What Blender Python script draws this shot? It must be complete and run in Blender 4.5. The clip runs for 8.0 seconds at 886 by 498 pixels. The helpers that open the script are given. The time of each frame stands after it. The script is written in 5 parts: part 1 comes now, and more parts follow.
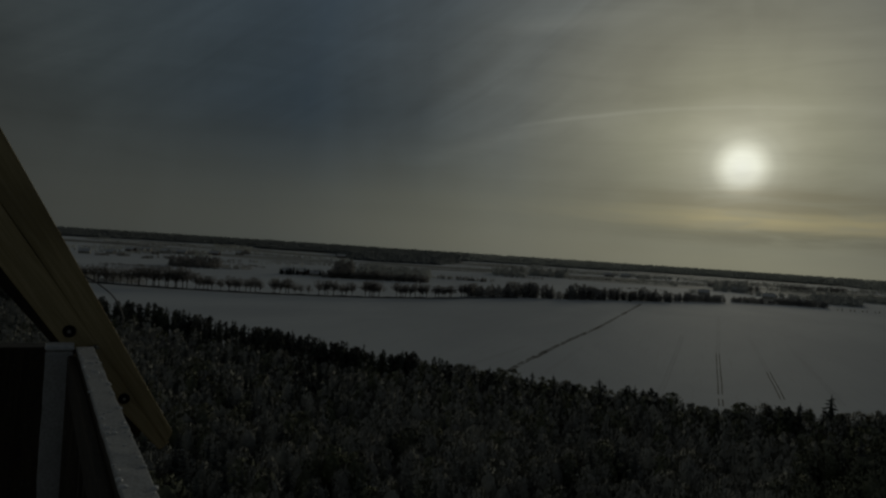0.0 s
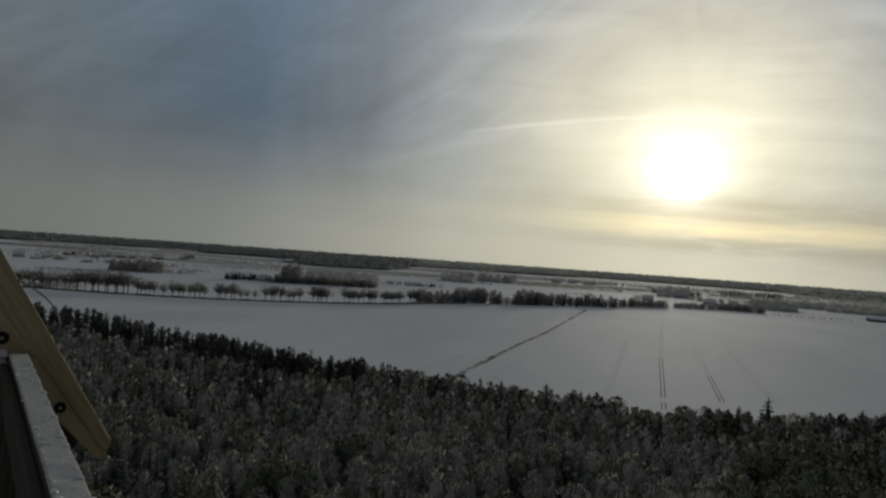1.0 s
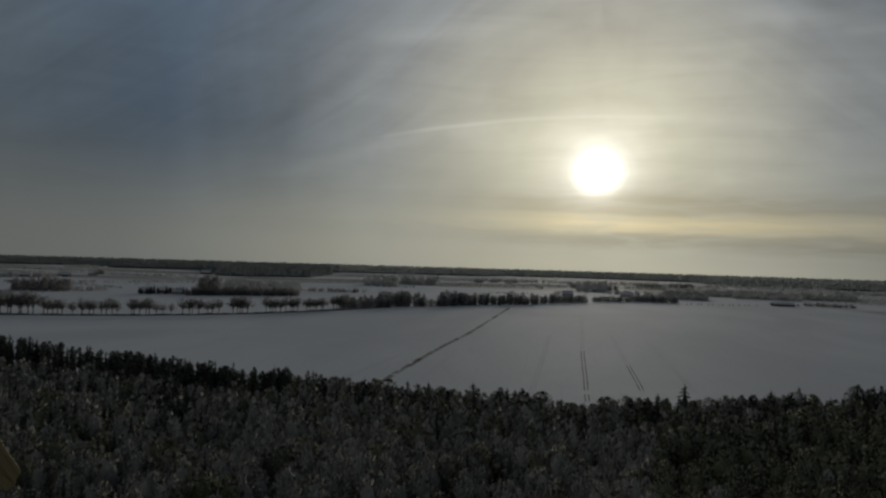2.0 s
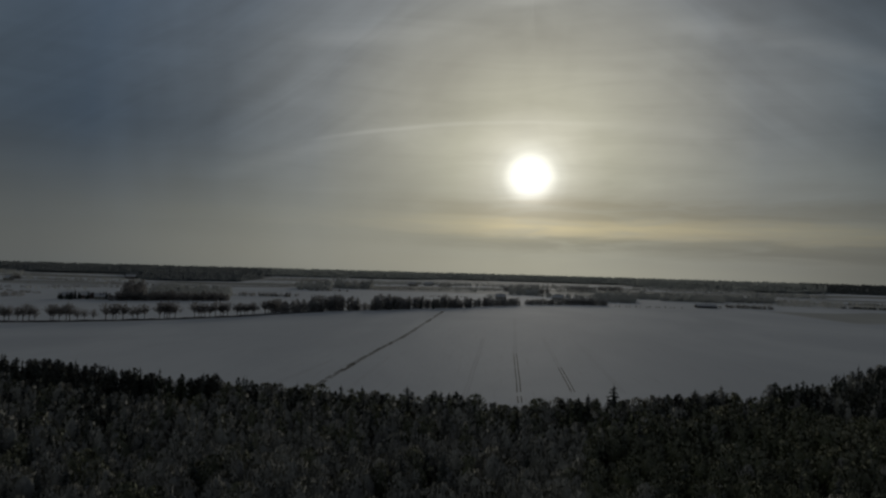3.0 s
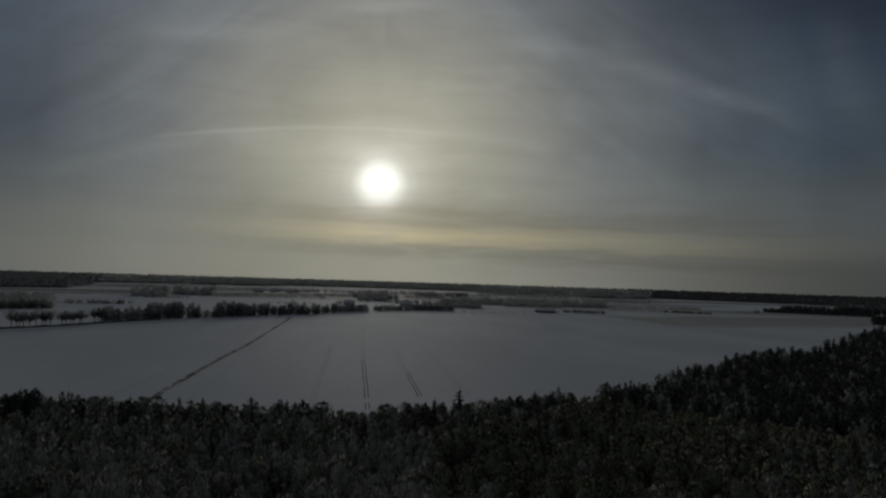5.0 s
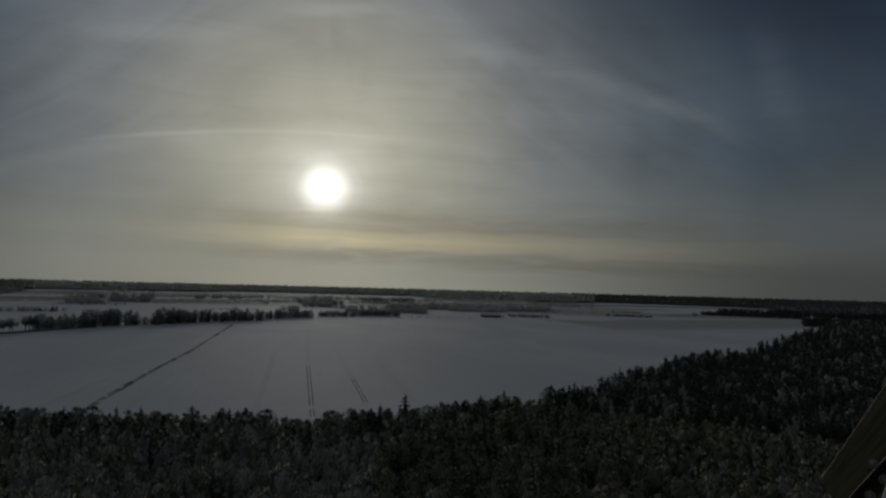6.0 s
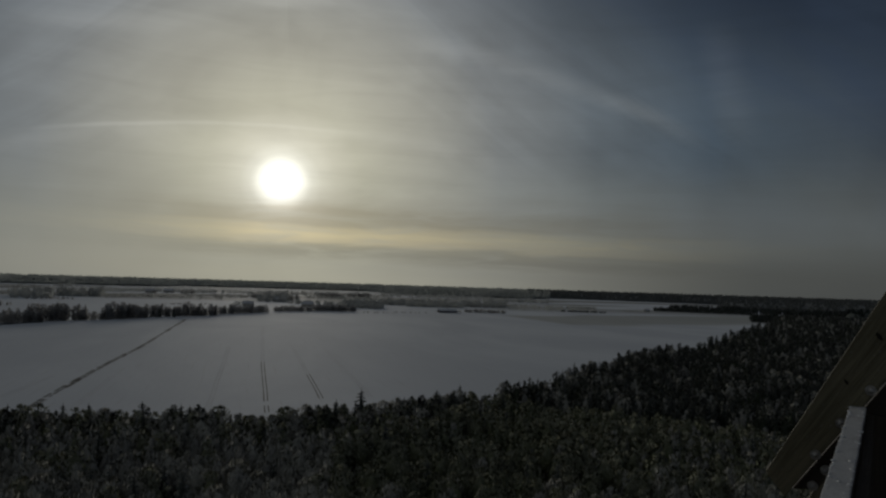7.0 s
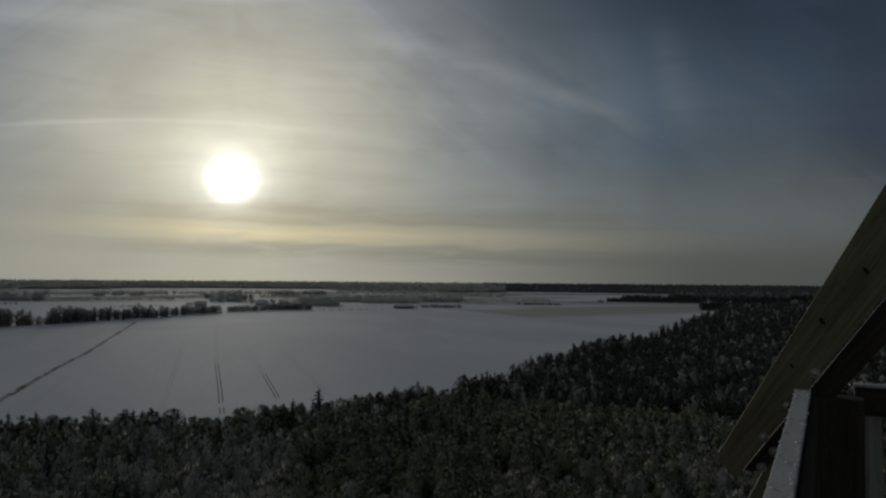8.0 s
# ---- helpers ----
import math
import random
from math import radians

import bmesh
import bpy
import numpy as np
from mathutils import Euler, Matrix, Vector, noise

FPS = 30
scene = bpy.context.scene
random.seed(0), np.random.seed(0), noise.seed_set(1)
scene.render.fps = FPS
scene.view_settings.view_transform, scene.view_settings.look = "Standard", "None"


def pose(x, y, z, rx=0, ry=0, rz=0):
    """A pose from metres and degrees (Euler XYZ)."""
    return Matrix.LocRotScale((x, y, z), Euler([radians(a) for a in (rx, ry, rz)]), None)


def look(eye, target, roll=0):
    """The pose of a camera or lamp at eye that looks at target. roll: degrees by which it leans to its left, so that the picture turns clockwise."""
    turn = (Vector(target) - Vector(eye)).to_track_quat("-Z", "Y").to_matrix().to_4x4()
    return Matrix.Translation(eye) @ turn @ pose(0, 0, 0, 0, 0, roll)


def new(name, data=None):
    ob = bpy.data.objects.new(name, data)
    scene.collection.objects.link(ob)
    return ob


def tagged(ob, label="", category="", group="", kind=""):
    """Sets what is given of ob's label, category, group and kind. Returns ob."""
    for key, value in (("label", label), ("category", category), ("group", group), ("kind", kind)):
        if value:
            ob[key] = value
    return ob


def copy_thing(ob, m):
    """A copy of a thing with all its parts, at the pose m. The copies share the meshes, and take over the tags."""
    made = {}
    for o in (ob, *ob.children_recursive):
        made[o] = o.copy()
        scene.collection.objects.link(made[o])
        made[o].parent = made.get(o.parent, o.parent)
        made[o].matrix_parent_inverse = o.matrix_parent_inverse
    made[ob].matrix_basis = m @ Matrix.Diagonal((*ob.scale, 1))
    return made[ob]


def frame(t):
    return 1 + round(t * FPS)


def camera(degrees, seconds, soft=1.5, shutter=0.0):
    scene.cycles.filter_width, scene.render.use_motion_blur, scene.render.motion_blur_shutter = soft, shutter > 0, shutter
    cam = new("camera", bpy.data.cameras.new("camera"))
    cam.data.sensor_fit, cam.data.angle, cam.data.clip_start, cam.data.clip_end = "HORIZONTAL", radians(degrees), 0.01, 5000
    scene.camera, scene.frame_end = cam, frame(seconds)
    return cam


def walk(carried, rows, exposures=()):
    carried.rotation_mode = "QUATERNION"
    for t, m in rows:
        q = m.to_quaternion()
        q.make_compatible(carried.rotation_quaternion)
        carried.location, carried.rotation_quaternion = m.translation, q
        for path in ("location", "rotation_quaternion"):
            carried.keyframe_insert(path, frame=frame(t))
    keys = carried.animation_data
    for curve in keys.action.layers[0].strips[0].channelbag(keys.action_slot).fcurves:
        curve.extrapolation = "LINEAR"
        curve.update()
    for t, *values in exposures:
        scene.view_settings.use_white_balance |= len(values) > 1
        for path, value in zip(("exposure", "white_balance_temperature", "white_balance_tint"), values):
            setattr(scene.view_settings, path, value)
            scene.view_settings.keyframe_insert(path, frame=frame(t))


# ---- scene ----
# The camera: a wide action camera turned by hand on top of a wooden lookout tower.
EYE = 38.0
cam = camera(62.0, 8.0, soft=2.4)


def turn(yaw, pitch, roll):
    return pose(0.0, 0.0, EYE, 90 + pitch, roll, yaw)


PATH = [
    (0.0, turn(18.44, -0.07, -3.77)),
    (0.5, turn(16.60, 0.16, -4.26)),
    (1.0, turn(14.47, 0.62, -4.05)),
    (1.5, turn(11.23, 0.90, -2.48)),
    (3.0, turn(3.32, 1.59, -1.60)),
    (3.5, turn(0.00, 2.02, -1.35)),
    (4.0, turn(-3.21, 2.20, -1.88)),
    (4.5, turn(-5.94, 2.21, -1.85)),
    (6.0, turn(-12.58, 2.91, -1.50)),
    (6.5, turn(-14.36, 2.92, -1.32)),
    (7.0, turn(-15.92, 2.65, -1.75)),
    (7.5, turn(-17.36, 2.54, -1.26)),
    (8.0, turn(-19.35, 2.35, -0.46)),
]
EXPOSURES = [(0.0, -1.48, 6600, 3), (0.2, -0.93, 6600, 4), (0.5, -0.40, 6550, 6), (1.0, 0.30, 6500, 10), (1.5, 0.04, 6450, 10), (3.0, -0.66, 6250, 10.5), (3.5, -0.79, 6200, 10.5),
             (4.5, -0.94, 6150, 10.5), (6.0, -0.86, 6150, 10.5), (6.5, -0.73, 6200, 10.5), (7.0, -0.60, 6250, 10.5), (7.5, -0.45, 6250, 10.5), (8.0, -0.32, 6250, 10.5)]
walk(cam, PATH, EXPOSURES)

# ---- light: a low winter sun behind thin cloud ----
SUN_AZ, SUN_EL = -3.25, 7.15          # degrees; azimuth counts to the left of +y


def heading(az):
    a = radians(az)
    return Vector((-math.sin(a), math.cos(a), 0.0))


def at(az, d, z=0.0):
    v = heading(az) * d
    return Vector((v.x, v.y, z))


SUN = heading(SUN_AZ) * math.cos(radians(SUN_EL)) + Vector((0, 0, math.sin(radians(SUN_EL))))
sun = new("sun", bpy.data.lights.new("sun", "SUN"))
sun.data.energy, sun.data.angle, sun.data.color = 1.0, radians(12), (1.0, 0.92, 0.78)
sun.matrix_world = look((0, 0, 60), Vector((0, 0, 60)) - SUN)


class Nodes:
    """Small builder for node trees."""

    def __init__(self, tree):
        self.tree = tree
        tree.nodes.clear()

    def add(self, kind, **given):
        n = self.tree.nodes.new(kind)
        for key, value in given.items():
            setattr(n, key, value)
        return n

    def put(self, value, socket):
        if isinstance(value, bpy.types.NodeSocket):
            self.tree.links.new(value, socket)
        elif isinstance(value, (tuple, list)) and len(value) == 3 and socket.type == "RGBA":
            socket.default_value = (*value, 1)
        else:
            socket.default_value = value

    def math(self, op, a, b=0.0, clamp=False):
        n = self.add("ShaderNodeMath", operation=op, use_clamp=clamp)
        self.put(a, n.inputs[0]), self.put(b, n.inputs[1])
        return n.outputs[0]

    def vmath(self, op, a, b):
        n = self.add("ShaderNodeVectorMath", operation=op)
        self.put(a, n.inputs[0]), self.put(b, n.inputs[1])
        return n.outputs["Value"] if op in ("DOT_PRODUCT", "LENGTH") else n.outputs[0]

    def ramp(self, fac, stops, ease="LINEAR"):
        n = self.add("ShaderNodeValToRGB")
        n.color_ramp.interpolation = ease
        els = n.color_ramp.elements
        while len(els) < len(stops):
            els.new(0.5)
        for e, (p, c) in zip(els, stops):
            e.position = p
            e.color = (*c, 1) if isinstance(c, tuple) else (c, c, c, 1)
        self.put(fac, n.inputs[0])
        return n.outputs[0]

    def noise(self, vec, scale, detail=3.0, rough=0.55, distort=0.0):
        n = self.add("ShaderNodeTexNoise")
        if vec is not None:
            self.put(vec, n.inputs["Vector"])
        n.inputs["Scale"].default_value, n.inputs["Detail"].default_value = scale, detail
        n.inputs["Roughness"].default_value, n.inputs["Distortion"].default_value = rough, distort
        return n.outputs["Fac"]

    def mix(self, fac, a, b, blend="MIX"):
        n = self.add("ShaderNodeMix", data_type="RGBA", blend_type=blend)
        self.put(fac, n.inputs[0]), self.put(a, n.inputs[6]), self.put(b, n.inputs[7])
        return n.outputs[2]

    def span(self, x, lo, hi, a=0.0, b=1.0):
        n = self.add("ShaderNodeMapRange", interpolation_type="SMOOTHSTEP")
        self.put(x, n.inputs[0])
        for i, v in enumerate((lo, hi, a, b)):
            n.inputs[i + 1].default_value = v
        return n.outputs[0]


def make_sky():
    world = bpy.data.worlds.new("winter_sky")
    scene.world = world
    world.use_nodes = True
    k = Nodes(world.node_tree)
    way = k.add("ShaderNodeTexCoord").outputs["Generated"]
    xyz = k.add("ShaderNodeSeparateXYZ")
    k.put(way, xyz.inputs[0])
    deg = 180 / math.pi
    el = k.math("MULTIPLY", k.math("ARCSINE", xyz.outputs[2]), deg)
    az = k.math("MULTIPLY", k.math("ARCTAN2", k.math("MULTIPLY", xyz.outputs[0], -1.0), xyz.outputs[1]), deg)
    off = k.math("MULTIPLY", k.math("ARCCOSINE", k.vmath("DOT_PRODUCT", way, tuple(SUN))), deg)

    # clear air behind the cloud
    air = k.add("ShaderNodeTexSky", sky_type="NISHITA", sun_disc=False)
    air.sun_elevation, air.sun_rotation = radians(SUN_EL), radians(-SUN_AZ)
    air.air_density, air.dust_density, air.ozone_density = 1.0, 1.5, 2.0

    # the veil of thin cloud, which scatters the sun forward
    flat = k.add("ShaderNodeCombineXYZ")
    k.put(k.math("MULTIPLY", az, 0.05), flat.inputs[0])
    k.put(k.math("MULTIPLY", el, 0.42), flat.inputs[1])
    wisps = k.noise(flat.outputs[0], 1.1, 6.0, 0.6, 0.8)
    slant = k.add("ShaderNodeCombineXYZ")
    k.put(k.math("ADD", k.math("MULTIPLY", az, 0.10), k.math("MULTIPLY", el, 0.06)), slant.inputs[0])
    k.put(k.math("SUBTRACT", k.math("MULTIPLY", el, 0.10), k.math("MULTIPLY", az, 0.03)), slant.inputs[1])
    patches = k.noise(slant.outputs[0], 0.9, 4.0, 0.5, 0.5)
    glow = k.ramp(k.math("DIVIDE", off, 60.0), [
        (0.0, (2.6, 2.56, 2.4)), (0.017, (2.5, 2.46, 2.2)), (0.028, (1.76, 1.71, 1.46)), (0.037, (1.23, 1.19, 0.99)), (0.051, (1.00, 0.96, 0.77)), (0.070, (0.85, 0.815, 0.64)),
        (0.10, (0.69, 0.668, 0.515)), (0.17, (0.468, 0.461, 0.382)), (0.28, (0.225, 0.247, 0.254)),
        (0.40, (0.095, 0.121, 0.148)), (0.54, (0.047, 0.071, 0.104)), (0.8, (0.082, 0.095, 0.104)), (1.0, (0.090, 0.089, 0.083))])
    # strands that bend round the sun
    ring = k.add("ShaderNodeCombineXYZ")
    k.put(k.math("MULTIPLY", off, 0.075), ring.inputs[0])
    k.put(k.math("MULTIPLY", k.math("ARCTAN2", k.math("SUBTRACT", el, SUN_EL), k.math("SUBTRACT", az, SUN_AZ)), 0.8), ring.inputs[1])
    bent = k.noise(ring.outputs[0], 1.2, 3.0, 0.5, 1.6)
    bent = k.math("MULTIPLY", k.math("SUBTRACT", bent, 0.5), k.span(off, 10.0, 26.0, 0.0, 0.55))
    tone = k.math("ADD", 0.51, k.math("ADD", k.math("MULTIPLY", wisps, 0.38), k.math("MULTIPLY", patches, 0.60)))
    tone = k.math("ADD", tone, bent)
    # soft cirrus combed up and away from the sun on both sides
    comb = k.add("ShaderNodeCombineXYZ")
    k.put(k.math("MULTIPLY", k.math("ABSOLUTE", k.math("SUBTRACT", az, SUN_AZ)), 0.055), comb.inputs[0])
    k.put(k.math("ADD", k.math("MULTIPLY", el, 0.26), k.math("MULTIPLY", k.math("ABSOLUTE", k.math("SUBTRACT", az, SUN_AZ)), 0.17)), comb.inputs[1])
    k.put(k.span(az, -3.4, -3.0, 0.0, 4.0), comb.inputs[2])
    hair = k.noise(comb.outputs[0], 1.2, 3.0, 0.5, 1.0)
    tone = k.math("ADD", tone, k.math("MULTIPLY", k.math("SUBTRACT", hair, 0.5), k.math("MULTIPLY", k.span(off, 6.0, 20.0, 0.0, 0.62), k.span(el, 6.0, 12.0))))
    veil = k.mix(1.0, glow, tone, "MULTIPLY")

    # long flat cloud bars above the horizon
    wave = k.math("ADD", el, k.math("MULTIPLY", k.math("SUBTRACT", wisps, 0.5), 1.6))
    wave = k.math("ADD", wave, k.math("MULTIPLY", k.math("ADD", az, 6.0), -0.015))
    bars = k.ramp(k.math("DIVIDE", wave, 12.0), [
        (0.0, (1.0, 1.0, 1.0)), (0.10, (0.92, 0.93, 0.95)), (0.165, (0.73, 0.73, 0.73)), (0.21, (0.79, 0.77, 0.73)), (0.25, (1.20, 1.09, 0.92)),
        (0.285, (1.34, 1.20, 0.96)), (0.32, (1.18, 1.07, 0.89)), (0.365, (0.86, 0.81, 0.74)), (0.42, (0.83, 0.79, 0.74)), (0.52, (0.98, 0.97, 0.96)), (0.62, (1.05, 1.05, 1.04)), (1.0, (1.0, 1.0, 1.0))], "EASE")
    ragged = k.noise(flat.outputs[0], 2.3, 5.0, 0.6, 1.0)
    bars = k.mix(k.math("MULTIPLY", k.span(az, -4.0, 12.0, 1.0, 0.12), k.span(ragged, 0.30, 0.60, 0.5, 1.0)), (1.0, 1.0, 1.0), bars)
    near = k.span(off, 16.0, 44.0, 1.0, 0.0)
    veil = k.mix(near, veil, k.mix(1.0, veil, bars, "MULTIPLY"))

    # the pale band of haze along the horizon
    haze = k.ramp(k.math("DIVIDE", off, 60.0), [(0.0, (0.58, 0.56, 0.425)), (0.15, (0.470, 0.460, 0.358)), (0.3, (0.398, 0.396, 0.318)), (0.6, (0.196, 0.202, 0.176)), (1.0, (0.10, 0.104, 0.102))])
    low = k.math("MULTIPLY", k.span(el, 0.2, 11.0, 1.0, 0.0), 0.72)
    veil = k.mix(low, veil, k.mix(near, haze, k.mix(1.0, haze, bars, "MULTIPLY")))

    # the veil thins out eastward, low down and high up
    east = k.math("SUBTRACT", 1.0, k.math("MULTIPLY", k.span(az, -42.0, -10.0, 1.0, 0.0), k.span(el, 0.5, 5.5, 0.36, -0.12)))
    veil = k.mix(1.0, veil, east, "MULTIPLY")
    # past a ragged slanting edge the sky is nearly clear
    rim = k.math("ADD", k.math("MULTIPLY", k.math("ADD", az, 34.5), 0.72), 19.6)
    rim = k.math("SUBTRACT", k.math("ADD", el, k.math("MULTIPLY", k.math("SUBTRACT", hair, 0.5), 7.0)), rim)
    rim = k.math("ADD", rim, k.math("MULTIPLY", k.math("SUBTRACT", patches, 0.5), 5.0))
    clear = k.math("MULTIPLY", k.span(rim, -8.0, 6.0), k.span(az, -24.0, -12.0, 1.0, 0.0))
    veil = k.mix(clear, veil, k.mix(1.0, veil, (0.40, 0.44, 0.56), "MULTIPLY"))
    # the last of the veil is greyer
    tint = k.math("MULTIPLY", k.span(az, -34.0, -16.0, 1.0, 0.0), k.span(el, 4.0, 8.0))
    veil = k.mix(tint, veil, k.mix(1.0, veil, (1.06, 1.02, 0.94), "MULTIPLY"))

    # a vapour trail and a few cirrus strands
    def strand(a0, e0, slope, bend, wide, lo, hi, gain):
        d = k.math("SUBTRACT", az, a0)
        mid = k.math("ADD", e0, k.math("ADD", k.math("MULTIPLY", d, slope), k.math("MULTIPLY", k.math("MULTIPLY", d, d), bend)))
        gap = k.math("ABSOLUTE", k.math("SUBTRACT", k.math("ADD", el, k.math("MULTIPLY", k.math("SUBTRACT", patches, 0.5), wide * 1.2)), mid))
        s = k.span(gap, 0.0, wide, 1.0, 0.0)
        ends = k.math("MULTIPLY", k.span(az, lo - 4, lo + 3), k.span(az, hi - 3, hi + 4, 1.0, 0.0))
        return k.math("MULTIPLY", k.math("MULTIPLY", s, ends), k.math("MULTIPLY", gain, k.math("ADD", 0.35, wisps)))

    trail = strand(-3.5, 11.45, 0.0, -0.0062, 0.25, -6.0, 12.0, 0.085)
    trail = k.math("ADD", trail, strand(-3.5, 11.45, 0.0, -0.0085, 0.9, -20.0, 18.0, 0.035))
    trail = k.math("ADD", trail, strand(-22.0, 16.3, 0.30, -0.008, 1.1, -33.0, -14.0, 0.055))
    trail = k.math("ADD", trail, strand(-4.0, 20.4, -0.1, 0.0, 0.8, -6.0, -1.0, 0.10))
    trail = k.math("ADD", trail, strand(11.0, 17.2, -0.12, 0.0, 1.0, 6.0, 14.0, 0.05))
    # strands that stand upright in the clear part of the sky
    lean = k.math("ABSOLUTE", k.math("ADD", k.math("ADD", az, 36.5), k.math("MULTIPLY", k.math("SUBTRACT", el, 16.0), -0.22)))
    fall = k.math("MULTIPLY", k.span(lean, 0.0, 2.2, 0.045, 0.0), k.math("MULTIPLY", k.span(el, 9.0, 13.0), k.span(el, 17.0, 20.0, 1.0, 0.0)))
    trail = k.math("ADD", trail, k.math("MULTIPLY", fall, wisps))
    veil = k.mix(1.0, veil, k.mix(1.0, (1.0, 0.98, 0.90), trail, "MULTIPLY"), "ADD")

    # the veil hides most of the clear air, and nearly all of it low down; overhead, out of view, blue is cut to warm
    # the ground light
    blue = k.mix(1.0, air.outputs[0], (0.06, 0.06, 0.06), "MULTIPLY")
    thin = k.math("MULTIPLY", k.math("MULTIPLY", k.span(el, 4.0, 24.0, 0.03, 0.40), k.span(el, 27.0, 50.0, 1.0, 0.15)), k.span(off, 6.0, 24.0, 0.3, 1.0))
    total = k.mix(1.0, veil, k.mix(1.0, blue, thin, "MULTIPLY"), "ADD")
    # deeper air high in the east, deepest where the veil has gone
    deep = k.math("MULTIPLY", k.span(az, -26.0, -8.0, 1.0, 0.0), k.math("MULTIPLY", k.span(el, 12.0, 21.0, 0.0, 0.42), k.span(el, 26.0, 40.0, 1.0, 0.0)))
    total = k.mix(1.0, total, k.math("SUBTRACT", 1.0, deep), "MULTIPLY")
    total = k.mix(k.math("MULTIPLY", clear, k.span(el, 26.0, 40.0, 0.8, 0.0)), total, k.mix(1.0, total, (0.70, 0.74, 0.84), "MULTIPLY"))
    bg = k.add("ShaderNodeBackground")
    k.put(total, bg.inputs[0])
    bg.inputs[1].default_value = 1.0
    k.put(bg.outputs[0], k.add("ShaderNodeOutputWorld").inputs[0])


make_sky()


# ---- materials ----
def material(name, rough=0.8, metal=0.0):
    m = bpy.data.materials.new(name)
    m.use_nodes = True
    k = Nodes(m.node_tree)
    bsdf = k.add("ShaderNodeBsdfPrincipled")
    bsdf.inputs["Roughness"].default_value, bsdf.inputs["Metallic"].default_value = rough, metal
    bsdf.inputs["Specular IOR Level"].default_value = 0.25
    k.put(bsdf.outputs[0], k.add("ShaderNodeOutputMaterial").inputs[0])
    return m, k, bsdf


def bump(k, bsdf, height, strength, distance):
    n = k.add("ShaderNodeBump")
    n.inputs["Strength"].default_value, n.inputs["Distance"].default_value = strength, distance
    k.put(height, n.inputs["Height"])
    k.put(n.outputs[0], bsdf.inputs["Normal"])


def place(k):
    return k.add("ShaderNodeNewGeometry").outputs["Position"]


def stretched(k, vec, scale):
    n = k.add("ShaderNodeMapping")
    k.put(vec, n.inputs[0])
    n.inputs["Scale"].default_value = scale
    return n.outputs[0]


def snow_material():
    m, k, b = material("field_snow", 0.80)
    p = place(k)
    drift = k.noise(stretched(k, p, (0.012, 0.004, 0.012)), 1.0, 4.0, 0.55, 0.6)
    rows = k.noise(stretched(k, p, (0.9, 0.02, 1)), 1.0, 3.0, 0.6)
    fields = k.noise(stretched(k, p, (0.0016, 0.005, 1)), 1.0, 2.0, 0.5)
    b.inputs["Specular IOR Level"].default_value = 0.015
    col = k.mix(k.span(drift, 0.35, 0.68), (0.722, 0.756, 0.795), (0.828, 0.862, 0.892))
    col = k.mix(k.math("MULTIPLY", k.span(rows, 0.58, 0.75), 0.22), col, (0.42, 0.40, 0.36))
    far = k.span(k.vmath("LENGTH", p, (0, 0, 0)), 1000.0, 1500.0)
    col = k.mix(k.math("MULTIPLY", far, k.span(fields, 0.47, 0.53)), col, (0.33, 0.33, 0.31))
    # thinner snow over a strip of stubble in the far corner of the field
    xy = k.add("ShaderNodeSeparateXYZ")
    k.put(p, xy.inputs[0])
    skew = k.math("ADD", xy.outputs[1], k.math("MULTIPLY", xy.outputs[0], -0.30))
    skew = k.math("ADD", skew, k.math("MULTIPLY", k.math("SUBTRACT", drift, 0.5), 90.0))
    strip = k.math("MULTIPLY", k.span(xy.outputs[0], 318.0, 338.0), k.math("MULTIPLY", k.span(skew, 540.0, 600.0), k.span(skew, 745.0, 775.0, 1.0, 0.0)))
    col = k.mix(k.math("MULTIPLY", strip, 0.62), col, (0.42, 0.42, 0.36))
    k.put(col, b.inputs["Base Color"])
    bump(k, b, k.noise(stretched(k, p, (0.25, 0.08, 0.25)), 1.0, 5.0, 0.6), 0.35, 0.6)
    return m


def shaded_floor_material():
    m, k, b = material("forest_floor_litter", 0.95)
    p = place(k)
    # the dark tone paints the shade under the trees, between patches of snow
    col = k.mix(k.span(k.noise(p, 0.4, 5.0), 0.42, 0.60), (0.05, 0.046, 0.038), (0.55, 0.56, 0.58))
    k.put(col, b.inputs["Base Color"])
    return m


def soil_material(name, bare, snowy):
    m, k, b = material(name, 0.80)
    b.inputs["Specular IOR Level"].default_value = 0.012
    p = place(k)
    col = k.mix(k.span(k.noise(p, 0.7, 5.0, 0.7), 0.48, 0.66), bare, snowy)
    k.put(col, b.inputs["Base Color"])
    bump(k, b, k.noise(p, 2.5, 3.0), 0.6, 0.2)
    return m


